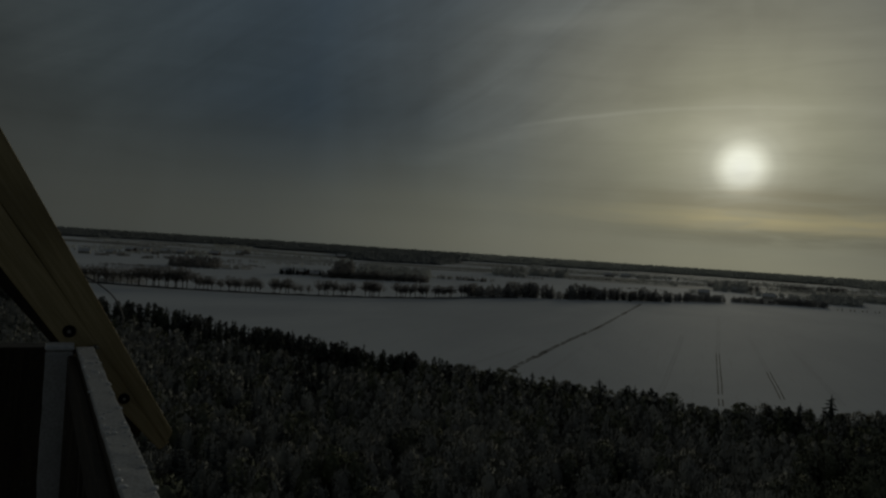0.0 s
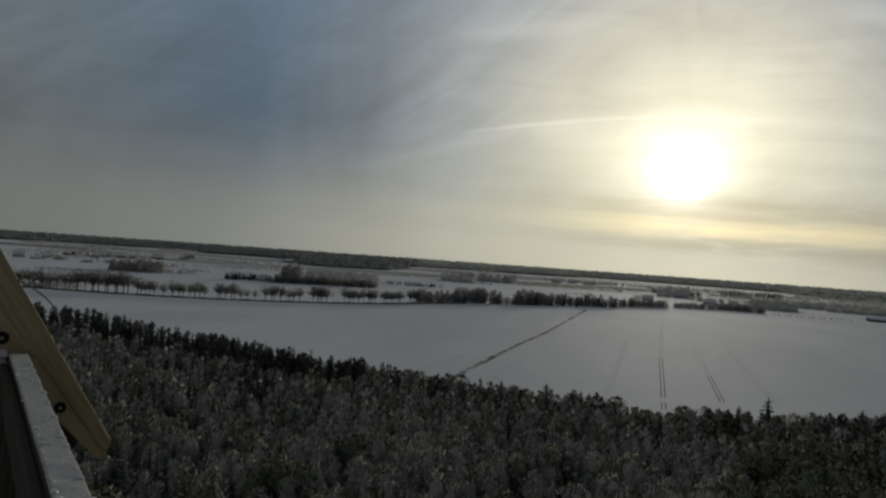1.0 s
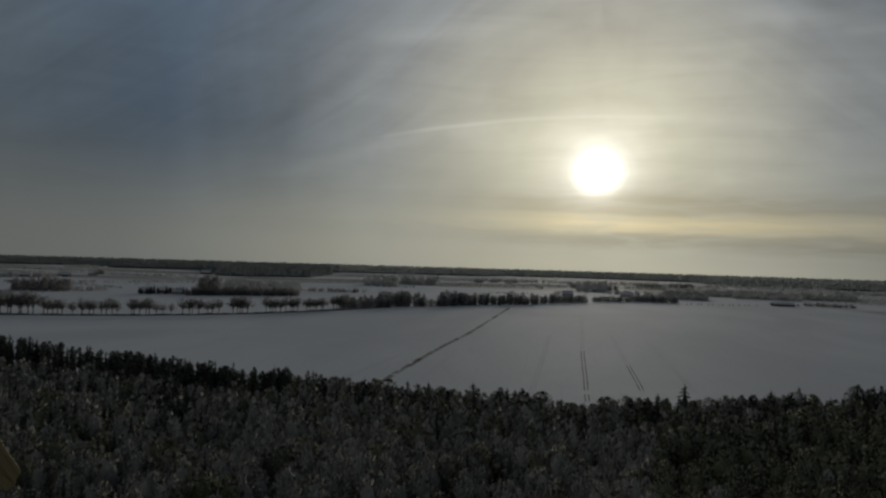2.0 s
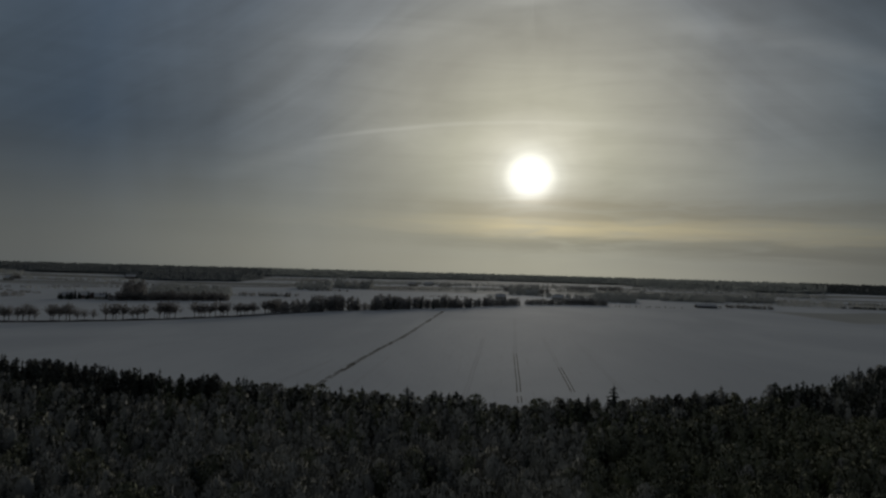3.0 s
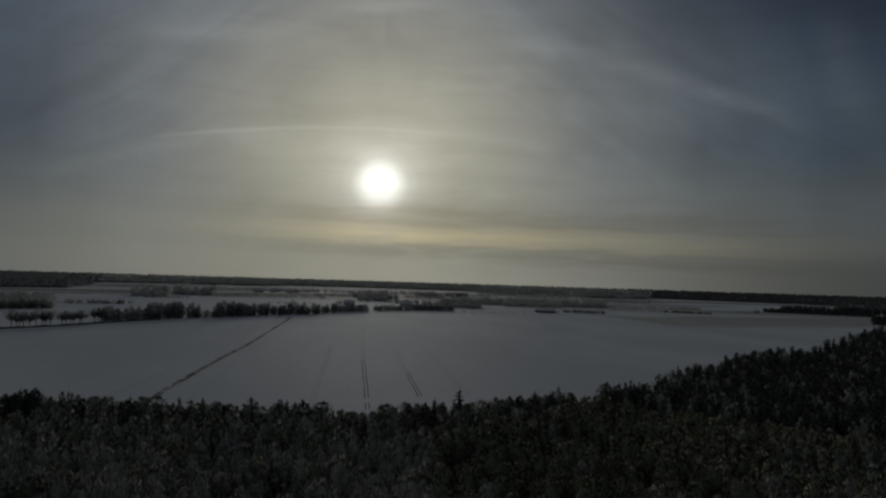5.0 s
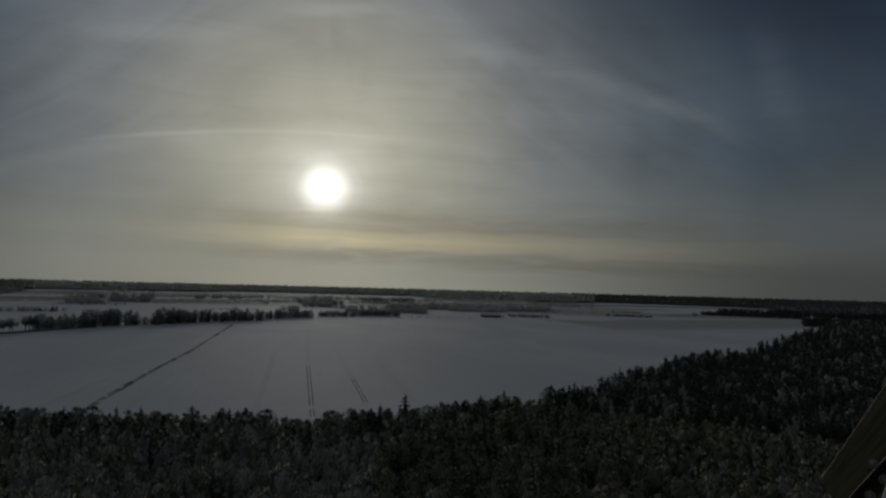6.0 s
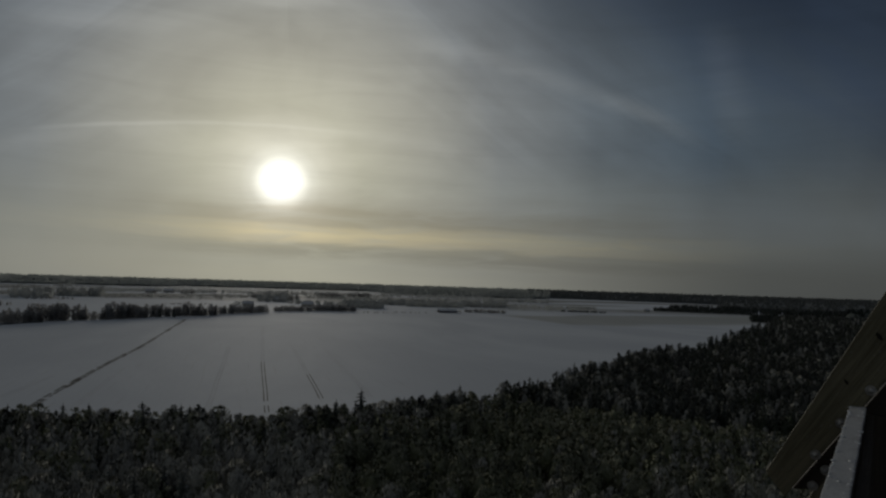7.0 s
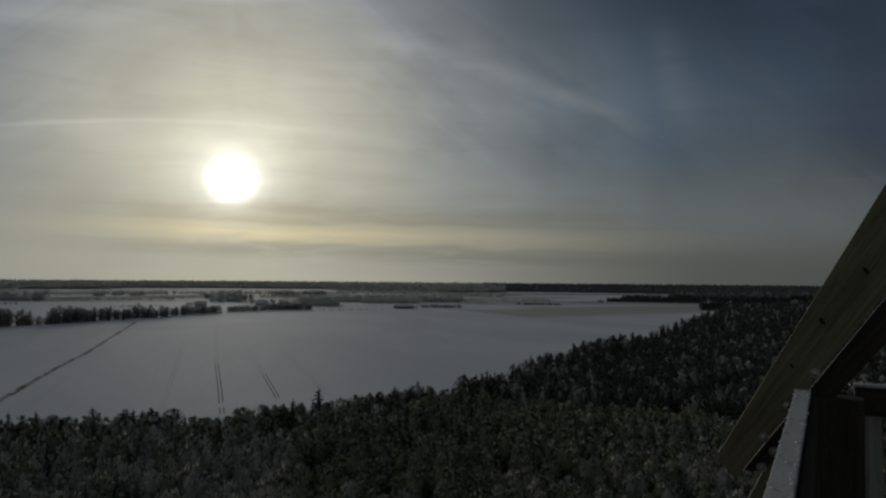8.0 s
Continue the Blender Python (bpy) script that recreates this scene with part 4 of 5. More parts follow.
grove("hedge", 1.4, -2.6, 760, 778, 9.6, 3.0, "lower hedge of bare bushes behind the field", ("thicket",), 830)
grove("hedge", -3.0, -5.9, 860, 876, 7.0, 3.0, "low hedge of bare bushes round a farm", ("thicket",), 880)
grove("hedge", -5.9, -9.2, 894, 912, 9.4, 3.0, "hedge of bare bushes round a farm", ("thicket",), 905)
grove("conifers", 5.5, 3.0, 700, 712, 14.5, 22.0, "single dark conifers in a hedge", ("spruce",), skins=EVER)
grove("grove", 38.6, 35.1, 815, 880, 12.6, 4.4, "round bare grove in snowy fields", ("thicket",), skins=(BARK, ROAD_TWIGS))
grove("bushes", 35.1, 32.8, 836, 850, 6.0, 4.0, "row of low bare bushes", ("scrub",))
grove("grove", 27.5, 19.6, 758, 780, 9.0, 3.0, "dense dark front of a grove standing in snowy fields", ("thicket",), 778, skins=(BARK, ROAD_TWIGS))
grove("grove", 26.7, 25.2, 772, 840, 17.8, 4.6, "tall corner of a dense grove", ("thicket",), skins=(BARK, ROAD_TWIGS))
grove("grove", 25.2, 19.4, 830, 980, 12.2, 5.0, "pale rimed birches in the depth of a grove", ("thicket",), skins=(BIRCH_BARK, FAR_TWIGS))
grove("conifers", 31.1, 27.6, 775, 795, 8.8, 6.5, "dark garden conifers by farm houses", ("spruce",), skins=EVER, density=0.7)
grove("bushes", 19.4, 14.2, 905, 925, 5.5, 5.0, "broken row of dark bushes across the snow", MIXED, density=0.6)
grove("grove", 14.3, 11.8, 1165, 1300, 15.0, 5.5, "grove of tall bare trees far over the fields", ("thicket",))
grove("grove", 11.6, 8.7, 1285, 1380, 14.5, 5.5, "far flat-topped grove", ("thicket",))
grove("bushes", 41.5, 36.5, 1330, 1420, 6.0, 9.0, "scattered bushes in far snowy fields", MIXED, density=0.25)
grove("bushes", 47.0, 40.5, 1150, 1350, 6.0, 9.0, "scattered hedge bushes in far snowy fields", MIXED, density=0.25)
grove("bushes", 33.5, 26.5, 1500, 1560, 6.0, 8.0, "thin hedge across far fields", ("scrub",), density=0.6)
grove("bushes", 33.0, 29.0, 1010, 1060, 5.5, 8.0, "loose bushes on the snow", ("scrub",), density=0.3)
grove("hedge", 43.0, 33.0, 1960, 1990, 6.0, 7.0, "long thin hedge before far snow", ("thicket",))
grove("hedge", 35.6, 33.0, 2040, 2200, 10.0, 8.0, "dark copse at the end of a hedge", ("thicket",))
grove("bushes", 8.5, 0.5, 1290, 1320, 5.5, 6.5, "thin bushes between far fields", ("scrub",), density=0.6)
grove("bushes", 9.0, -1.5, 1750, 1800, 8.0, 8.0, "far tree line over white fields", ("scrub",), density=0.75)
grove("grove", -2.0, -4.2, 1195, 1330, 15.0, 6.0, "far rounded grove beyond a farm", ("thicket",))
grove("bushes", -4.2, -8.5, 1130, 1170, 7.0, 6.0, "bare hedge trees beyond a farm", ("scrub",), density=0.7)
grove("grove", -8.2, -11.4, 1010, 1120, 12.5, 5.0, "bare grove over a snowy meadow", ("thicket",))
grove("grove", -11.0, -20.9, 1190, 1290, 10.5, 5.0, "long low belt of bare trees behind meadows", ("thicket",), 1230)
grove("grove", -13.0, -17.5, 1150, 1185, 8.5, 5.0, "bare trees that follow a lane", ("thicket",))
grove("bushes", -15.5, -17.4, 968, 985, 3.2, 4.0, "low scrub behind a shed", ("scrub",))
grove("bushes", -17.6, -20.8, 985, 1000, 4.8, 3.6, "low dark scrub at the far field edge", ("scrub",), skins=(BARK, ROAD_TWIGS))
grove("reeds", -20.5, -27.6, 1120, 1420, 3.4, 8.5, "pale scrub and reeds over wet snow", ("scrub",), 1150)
grove("grove", -19.0, -24.2, 1640, 1720, 11.0, 7.5, "far wood with haze in its pale colour", ("thicket",))
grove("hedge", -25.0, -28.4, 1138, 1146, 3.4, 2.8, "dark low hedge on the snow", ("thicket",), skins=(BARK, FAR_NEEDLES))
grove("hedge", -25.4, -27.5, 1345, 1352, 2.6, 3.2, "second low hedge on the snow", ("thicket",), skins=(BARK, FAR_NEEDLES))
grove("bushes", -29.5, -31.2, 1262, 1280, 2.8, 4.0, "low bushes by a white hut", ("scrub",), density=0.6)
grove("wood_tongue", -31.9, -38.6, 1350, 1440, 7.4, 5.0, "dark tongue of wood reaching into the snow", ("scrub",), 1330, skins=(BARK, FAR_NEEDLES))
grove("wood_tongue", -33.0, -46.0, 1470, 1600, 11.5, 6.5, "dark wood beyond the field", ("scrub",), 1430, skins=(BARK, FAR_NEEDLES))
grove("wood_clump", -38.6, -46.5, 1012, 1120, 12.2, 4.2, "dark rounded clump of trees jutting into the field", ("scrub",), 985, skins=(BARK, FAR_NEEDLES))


grove("hedge", 47.5, 40.6, 560, 575, 6.5, 3.6, "thick bushes under the roadside trees", ("thicket",), 540, density=0.8)
for az0, az1, d, h, dens in ((47, 36, 1160, 4.0, 0.35), (45, 34, 1560, 5.0, 0.5), (38, 28, 1720, 6.0, 0.5),
                             (33, 27, 1270, 5.0, 0.5), (18, 7, 1520, 6.0, 0.6), (18, 6, 1950, 7.0, 0.8), (8, -5, 1480, 5.0, 0.5),
                             (6, -8, 2050, 9.0, 0.8), (-1, -12, 1620, 8.0, 0.7), (-6, -20, 1850, 9.0, 0.75), (-10, -22, 1480, 5.0, 0.5)):
    grove("field_hedge", az0, az1, d, d + 7, h * 0.72, 3.6, "thin bare hedge between snowy fields", ("scrub",), d * 1.06, density=min(0.95, 0.15 + dens))


def plant_field_hedges():
    """Thin hedges and rows of bushes along the edges of the far fields, on both sides of the village."""
    r = random.Random(5)
    for az_lo, az_hi, n in ((18, 47, 9), (-8, 17, 12), (-22, -8, 5)):
        for i in range(n):
            d = 980 + 1250 * ((i + r.random()) / n) ** 1.1
            az0 = r.uniform(az_lo + 3, az_hi)
            az1 = max(az_lo, az0 - r.uniform(3, 9))
            if az0 > 17 and az1 < 28 and d < 1010:
                continue
            grove("field_hedge", az0, az1, d, d + 6, r.uniform(2.0, 4.2), 3.4, "thin dark hedge between snowy fields", ("scrub",), d * r.uniform(0.98, 1.05), r.uniform(0.45, 0.9), (BARK, ROAD_TWIGS))
    for i in range(26):
        d, az = r.uniform(1000, 2200), r.uniform(-9, 46)
        grove("copse", az, az - r.uniform(0.4, 1.3), d, d + 22, r.uniform(5, 9), 5.0, "small bare copse in far snowy fields", ("scrub",))


plant_field_hedges()
# dark ditches and hedge lines that part the fields: from and to (azimuth, distance), height
for az0, d0, az1, d1, h in ((35.5, 1590, 28.3, 1473, 2.6), (33.6, 1596, 26.7, 1274, 2.4), (27.9, 1392, 26.9, 1430, 3.6), (35.1, 1026, 31.9, 897, 3.0), (43.4, 799, 38.7, 795, 2.2),
                            (41.6, 1235, 36.3, 1308, 3.4), (8.7, 1239, 1.3, 1493, 2.6), (8.7, 1339, 6.1, 1444, 3.6), (1.3, 1372, -1.2, 1407, 3.0), (44.5, 1420, 38.0, 1600, 2.6), (20.7, 1220, 15.0, 1300, 2.6)):
    grove("hedge", az0, az1, d0, d0 + 4, h, 2.6, "dark low hedge line between white fields", ("scrub",), d1, 0.95, (BARK, ROAD_TWIGS))
# gardens and lanes of the hamlets
for az0, az1, d, h in ((43.6, 42.9, 1031, 4.5), (42.2, 41.3, 1050, 5.0), (40.6, 40.0, 1005, 4.0), (38.9, 38.2, 1020, 5.0), (40.0, 39.4, 1180, 7.0), (37.4, 36.8, 1240, 7.0), (33.7, 33.0, 1500, 10.0),
                       (-1.4, -2.7, 1416, 9.0), (-3.0, -4.9, 1305, 11.0), (-6.3, -8.2, 1590, 11.0), (-8.6, -10.4, 1700, 11.0), (5.9, 5.2, 1600, 7.0), (3.6, 2.6, 1640, 8.0)):
    # the paler twigs towards the sun carry haze in their colour
    grove("copse", az0, az1, d, d + 16, h, 3.4, "dark garden trees of a far hamlet", ("thicket", "scrub"), None, 0.9, (BARK, ROAD_TWIGS if az0 > 10 else HEDGE_TWIGS))
# low rimed woods and scrub that fill the country behind the field
for az0, az1, d0, d1, h, right in ((3.0, -1.0, 1390, 1470, 6.0, 1420), (9.5, 1.5, 1640, 1760, 8.0, 1700), (-5.6, -11.0, 1440, 1540, 7.0, 1500), (-2.0, -9.0, 1750, 1880, 9.0, 1800),
                                   (-13.0, -20.0, 1520, 1600, 7.0, 1580), (-11.0, -19.5, 1880, 2020, 9.5, 1900)):
    grove("scrub_wood", az0, az1, d0, d1, h, 7.5, "low rimed wood and scrub in hazy snowy country", ("scrub",), right, 0.42)


def canopy(name, front, back, h, cell, label, mat, rough=0.35):
    """Closed far forest: a bumpy top of tree crowns, sloped up from a low front so that the sun brightens it like haze.
    front: azimuth and distance, from west to east.
    """
    azs, ds = [-a for a, _ in front], [d for _, d in front]
    span = radians(azs[-1] - azs[0])
    na = int(span * 0.5 * (min(ds) + back) / cell)
    nd = int((back - min(ds)) / cell)
    V, F = [], []
    for i in range(nd + 1):
        for j in range(na + 1):
            a = azs[0] + (azs[-1] - azs[0]) * (j + random.uniform(-0.3, 0.3)) / na
            d0 = float(np.interp(a, azs, ds)) + 45 * noise.noise(Vector((a * 1.1, h, 1.0)))
            u = i / nd
            d = d0 + (back - d0) * u ** 1.3 + (random.uniform(-0.3, 0.3) * cell if 0 < i < nd else 0)
            p = at(-a, d)
            front_rise = min(1.0, 0.25 + 0.75 * (d - d0) / 330)
            z = front_rise * h * (1 - rough * 0.5 + rough * random.random()) + 0.12 * h * noise.noise(Vector((p.x * 0.01, p.y * 0.01, 0)))
            V.append((p.x, p.y, 0.0 if i == 0 or j in (0, na) else 0.60 * z))
    w = na + 1
    for i in range(nd):
        for j in range(na):
            a = i * w + j
            F += [(a, a + 1, a + w + 1), (a, a + w + 1, a + w)]
    # crowns that stand up out of it, each of three leaves set round its stem
    rng = np.random.default_rng(int(back + 10 * h))
    n = int(min(26000, span * (back - min(ds)) * 4.5))
    for i in range(n):
        a = azs[0] + (azs[-1] - azs[0]) * rng.random()
        d0 = float(np.interp(a, azs, ds)) + 45 * noise.noise(Vector((a * 1.1, h, 1.0)))
        deep = (back - d0) * rng.random() ** 2.6
        p = at(-a, d0 - 3 + deep)
        top = min(1.0, 0.30 + 0.70 * deep / 330) * h * (0.88 + 0.30 * rng.random() + 0.12 * noise.noise(Vector((p.x * 0.01, p.y * 0.01, 0))))
        wide = rng.uniform(2.6, 5.0)
        turn_z = rng.random() * 3.14
        for j in range(3):
            c, d = math.cos(turn_z + j * 1.05) * wide, math.sin(turn_z + j * 1.05) * wide
            b = len(V)
            V += [(p.x, p.y, 0.05 * top), (p.x + c, p.y + d, 0.62 * top), (p.x, p.y, top), (p.x - c, p.y - d, 0.62 * top)]
            F += [(b, b + 1, b + 2), (b, b + 2, b + 3)]
    tagged(new(name, mesh_np(name, V, F, [mat])), label, "forest", kind="stuff")


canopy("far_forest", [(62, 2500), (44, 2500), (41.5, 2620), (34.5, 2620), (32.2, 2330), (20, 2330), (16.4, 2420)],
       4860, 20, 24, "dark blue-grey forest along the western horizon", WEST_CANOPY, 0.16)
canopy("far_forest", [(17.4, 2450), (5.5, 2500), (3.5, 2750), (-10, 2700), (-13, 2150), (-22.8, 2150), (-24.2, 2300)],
       4860, 20, 26, "rimed forest along the horizon, its colour paled for haze under the sun", CANOPY, 0.12)
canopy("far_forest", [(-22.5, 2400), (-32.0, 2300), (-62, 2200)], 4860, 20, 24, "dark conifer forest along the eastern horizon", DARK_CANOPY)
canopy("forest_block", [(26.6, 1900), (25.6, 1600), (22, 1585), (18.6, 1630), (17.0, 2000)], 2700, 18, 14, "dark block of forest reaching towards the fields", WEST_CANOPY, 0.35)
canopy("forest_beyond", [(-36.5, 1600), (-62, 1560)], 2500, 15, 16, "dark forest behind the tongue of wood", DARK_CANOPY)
canopy("forest_beyond", [(-44.5, 1000), (-62, 960)], 1640, 13.5, 8, "unbroken conifer forest east of the field", FAR_NEEDLES)


# ---- tracks in the snow ----
def ribbon(name, line, wide, z, mat, label, category, step=3.0, ragged=0.25, keep=None):
    """A flat raised strip along a line, with uneven sides; keep says where it shows through the snow."""
    V, F, s, last = [], [], 0.0, False
    while True:
        p, q = along_line(line, s), along_line(line, s + 0.5)
        if q is None:
            break
        t = Vector((q[0] - p[0], q[1] - p[1], 0)).normalized()
        nrm = Vector((-t.y, t.x, 0))
        c = Vector((p[0], p[1], 0)) + nrm * 0.35 * wide * noise.noise(Vector((s * 0.03, wide, 0)))
        if keep is None or keep(s):
            w = 0.5 * wide * (1 + ragged * (0.5 * random.uniform(-1, 1) + 0.9 * noise.noise(Vector((s * 0.045, wide * 7, 2.0)))))
            lift = 0.045 + z
            V += [tuple(c - nrm * w + Vector((0, 0, lift))), tuple(c + nrm * w + Vector((0, 0, lift)))]
            b = len(V)
            if last:
                F += [(b - 4, b - 2, b - 1), (b - 4, b - 1, b - 3)]
            last = True
        else:
            last = False
        s += step
    if F:
        tagged(new(name, mesh_np(name, V, F, [mat])), label, category, kind="structure")


PATH_LINE = [(-53, 130), (-52.4, 250), (-49.4, 330), (-44.5, 415), (-37.5, 675)]
ribbon("field_path", PATH_LINE, 1.9, -0.02, FAINT, "trodden path straight across the snowy field", "path", 1.2, 0.7)
# two lines of boot prints and bare earth along it
for off in (-0.58, 0.55):
    ribbon("boot_prints", [(x + off, y) for x, y in PATH_LINE], 0.95, 0.0, TRODDEN, "dark line of boot prints along the path", "foot track", 0.8, 1.3,
           lambda s, off=off: noise.noise(Vector((s * 0.16, off * 9.0, 0))) < 0.30 and random.random() < 0.93)
# pairs of wheel ruts from the wood to the far side: where they run, how far they show, whether bare
for i, (x0, y0, x1, y1, mat) in enumerate(((10.9, 215, 14.6, 345, SOIL), (14.6, 345, 24.4, 600, FAINT), (28.2, 215, 30.6, 300, SOIL), (30.6, 300, 34.0, 430, FAINT),
                                           (45.2, 240, 50.8, 420, FAINT), (-5.8, 205, -0.2, 420, FAINT), (-41.5, 225, -41.0, 300, FAINT), (-66.5, 235, -61.0, 300, FAINT))):
    for side in (-0.55, 0.55):
        ribbon("wheel_rut", [(x0 + side, y0), (x1 + side * 1.1, y1)], 0.30 if mat is SOIL else 0.62, 0.0 if mat is SOIL else -0.02, mat,
               "narrow wheel rut where stubble shows through snow", "wheel rut", 1.5, 0.5,
               lambda s, i=i, mat=mat: mat is FAINT or noise.noise(Vector((s * 0.03, i * 9.0, 0))) < 0.5)


# ---- farms ----
def house(az, d, turn_z, length, depth, eaves, ridge, wall, label):
    ob = new("farm_house")
    ob.matrix_basis = Matrix.Translation(at(az, d)) @ Matrix.Rotation(radians(turn_z), 4, "Z")
    tagged(ob, label, "house", "farm houses")
    bm = box(length, depth, eaves)
    part("wall", bm, wall, ob)
    for sx in (-1, 1):
        bm = bmesh.new()
        x = sx * length / 2
        vs = [bm.verts.new(v) for v in ((x, -depth / 2, eaves), (x, depth / 2, eaves), (x, 0, ridge), (x - sx * 0.3, -depth / 2, eaves), (x - sx * 0.3, depth / 2, eaves), (x - sx * 0.3, 0, ridge))]
        for f in ((0, 1, 2), (3, 5, 4), (0, 2, 5, 3), (1, 4, 5, 2), (0, 3, 4, 1)):
            bm.faces.new([vs[i] for i in f])
        part("gable", bm, wall, ob)
    slope = math.atan2(ridge - eaves, depth / 2)
    run = math.hypot(ridge - eaves, depth / 2) + 0.5
    for sy in (-1, 1):
        m = Matrix.Translation((0, 0, ridge + 0.02)) @ Matrix.Rotation(-sy * slope, 4, "X") @ Matrix.Translation((0, sy * run / 2, 0))
        part("roof", box(length + 0.8, run, 0.28), ROOF_SNOW, ob, "roof slope under snow", m)
    part("chimney", box(0.6, 0.6, 1.6, 0, ridge - 0.5), BRICK_RED, ob)
    n = max(2, int(length / 3))
    for i in range(n):
        x = -length / 2 + length * (i + 0.5) / n
        part("window", box(1.1, 0.12, 1.3, 0, 0.9), GLASS_DARK, ob, "", Matrix.Translation((x, -depth / 2 - 0.02, 0)))
    return ob


house(30.2, 792, 15, 11, 8, 3.2, 6.5, PLASTER, "pale plastered farm house with a snowy roof")
house(29.0, 800, -25, 16, 8, 3.4, 6.5, BRICK_RED, "long brick barn under a snowy roof")
house(28.2, 782, 30, 9, 7, 3.0, 6.0, PLASTER, "small pale farm house among conifers")
house(40.3, 1335, 20, 16, 9, 3.5, 7.0, PLASTER, "far pale farm house in snowy fields")
house(41.3, 1290, -10, 18, 9, 3.5, 7.0, BRICK_RED, "far brick farm building in snowy fields")
house(44.3, 1080, 35, 14, 9, 3.5, 7.0, PLASTER, "pale farm house by a hedge")
house(39.0, 1265, -15, 13, 9, 4.5, 8.5, PLASTER, "tall pale house of a far hamlet")
house(37.9, 1290, 25, 15, 9, 3.5, 7.0, PLASTER, "pale house of a far hamlet")
house(35.6, 1330, 10, 18, 9, 3.6, 7.4, BRICK_RED, "brick barn of a far hamlet under snow")
house(33.8, 1420, -20, 14, 9, 4.0, 8.0, PLASTER, "far white house beside a copse")
house(42.6, 1110, 0, 12, 8, 3.2, 6.5, PLASTER, "small pale house behind garden bushes")
house(5.7, 1650, 10, 18, 10, 4.0, 8.0, PLASTER, "far white house under the sun")
house(4.4, 1690, -15, 20, 10, 4.0, 8.0, PLASTER, "far white farm in hazy fields")
house(26.2, 1700, 0, 22, 10, 4.5, 9.0, BRICK_RED, "far long barn before a forest")
house(-1.2, 1010, 10, 14, 8, 3.3, 6.8, PLASTER, "pale farm house behind a hedge")
house(-7.4, 940, 5, 24, 9, 3.3, 6.5, BRICK_RED, "long low farm building with a snowy roof")
house(-5.6, 1040, -20, 15, 9, 3.4, 7.0, PLASTER, "pale farm house among bare trees")
house(-9.6, 1230, 15, 20, 9, 3.5, 7.0, PLASTER, "far pale farm house by a grove")
house(-3.5, 1230, 15, 18, 9, 3.5, 7.0, PLASTER, "far farm house beside a grove")
house(-16.35, 958, 0, 24, 8, 2.3, 4.3, DARK_WOOD, "low dark shed with a snowy roof at the field edge")
house(-31.4, 1295, 0, 8, 6, 2.8, 5.0, PLASTER, "small white hut by the far wood")


def shrub(az, d, h, made={}):
    if "base" not in made:
        arr = broadleaf_arrays(RNG, 3.0, 1.1, 40, 3, 0.1, 0.7)
        made["base"] = tree_thing("shrub", arr, (BARK, FAR_TWIGS), "small bare shrub on open snow", "lone shrubs")
        o = made["base"]
    else:
        o = copy_thing(made["base"], Matrix.Identity(4))
    o.matrix_basis = Matrix.Translation(at(az, d)) @ Matrix.Diagonal((h / 3, h / 3, h / 3, 1))


for i in range(14):
    shrub(-9.9 - i * 0.36 + random.uniform(-0.1, 0.1), 862 + i * 3, random.uniform(2.0, 3.4))


# ---- the lookout tower ----
DECK = EYE - 1.65
RAIL = EYE - 0.55
WEST_END, EAST_END = Vector((-2.515, 2.615, 0)), Vector((2.97, 2.94, 0))


def make_deck():
    ob = new("lookout_platform")
    ob.location = (0, 0, 0)
    tagged(ob, "wooden lookout platform on tall timber legs above the trees", "tower")
    outline = [(0, 0.22), (3.02, 3.0), (3.95, 2.5), (2.3, -2.4), (-2.3, -2.4), (-3.5, 1.9), (-2.55, 2.65)]

    def inside(x, y):
        hit = False
        for (x0, y0), (x1, y1) in zip(outline, outline[1:] + outline[:1]):
            if (y0 > y) != (y1 > y) and x < x0 + (x1 - x0) * (y - y0) / (y1 - y0):
                hit = not hit
        return hit

    y = -2.3
    while y < 3.0:
        xs = [x for x in np.arange(-3.6, 4.1, 0.05) if inside(x, y)]
        runs, start = [], None
        for a, b in zip(xs, xs[1:] + [99]):
            start = a if start is None else start
            if b - a > 0.08:
                runs.append((start, a))
                start = None
        for a, b in runs:
            if b - a > 0.1:
                beam("deck_board", (a, y, DECK - 0.025), (b, y, DECK - 0.025), 0.13, 0.045, PALE_WOOD, ob)
        y += 0.145
    feet = ((-2.2, -2.2), (2.2, -2.2), (-2.6, 2.2), (3.0, 2.4))
    for x, y in feet:
        beam("leg", (x * 1.5, y * 1.5, 0.0), (x, y, DECK - 0.24), 0.28, 0.28, GREY_WOOD, ob, up=(0, 1, 0))
    for a, b in ((0, 1), (1, 3), (3, 2), (2, 0)):
        beam("joist", (*feet[a], DECK - 0.15), (*feet[b], DECK - 0.15), 0.12, 0.18, GREY_WOOD, ob)
        for lvl in (8, 16, 24, 31):
            q = 1.5 - 0.5 * lvl / DECK
            beam("cross_beam", (feet[a][0] * q, feet[a][1] * q, lvl), (feet[b][0] * q, feet[b][1] * q, lvl), 0.14, 0.2, GREY_WOOD, ob)


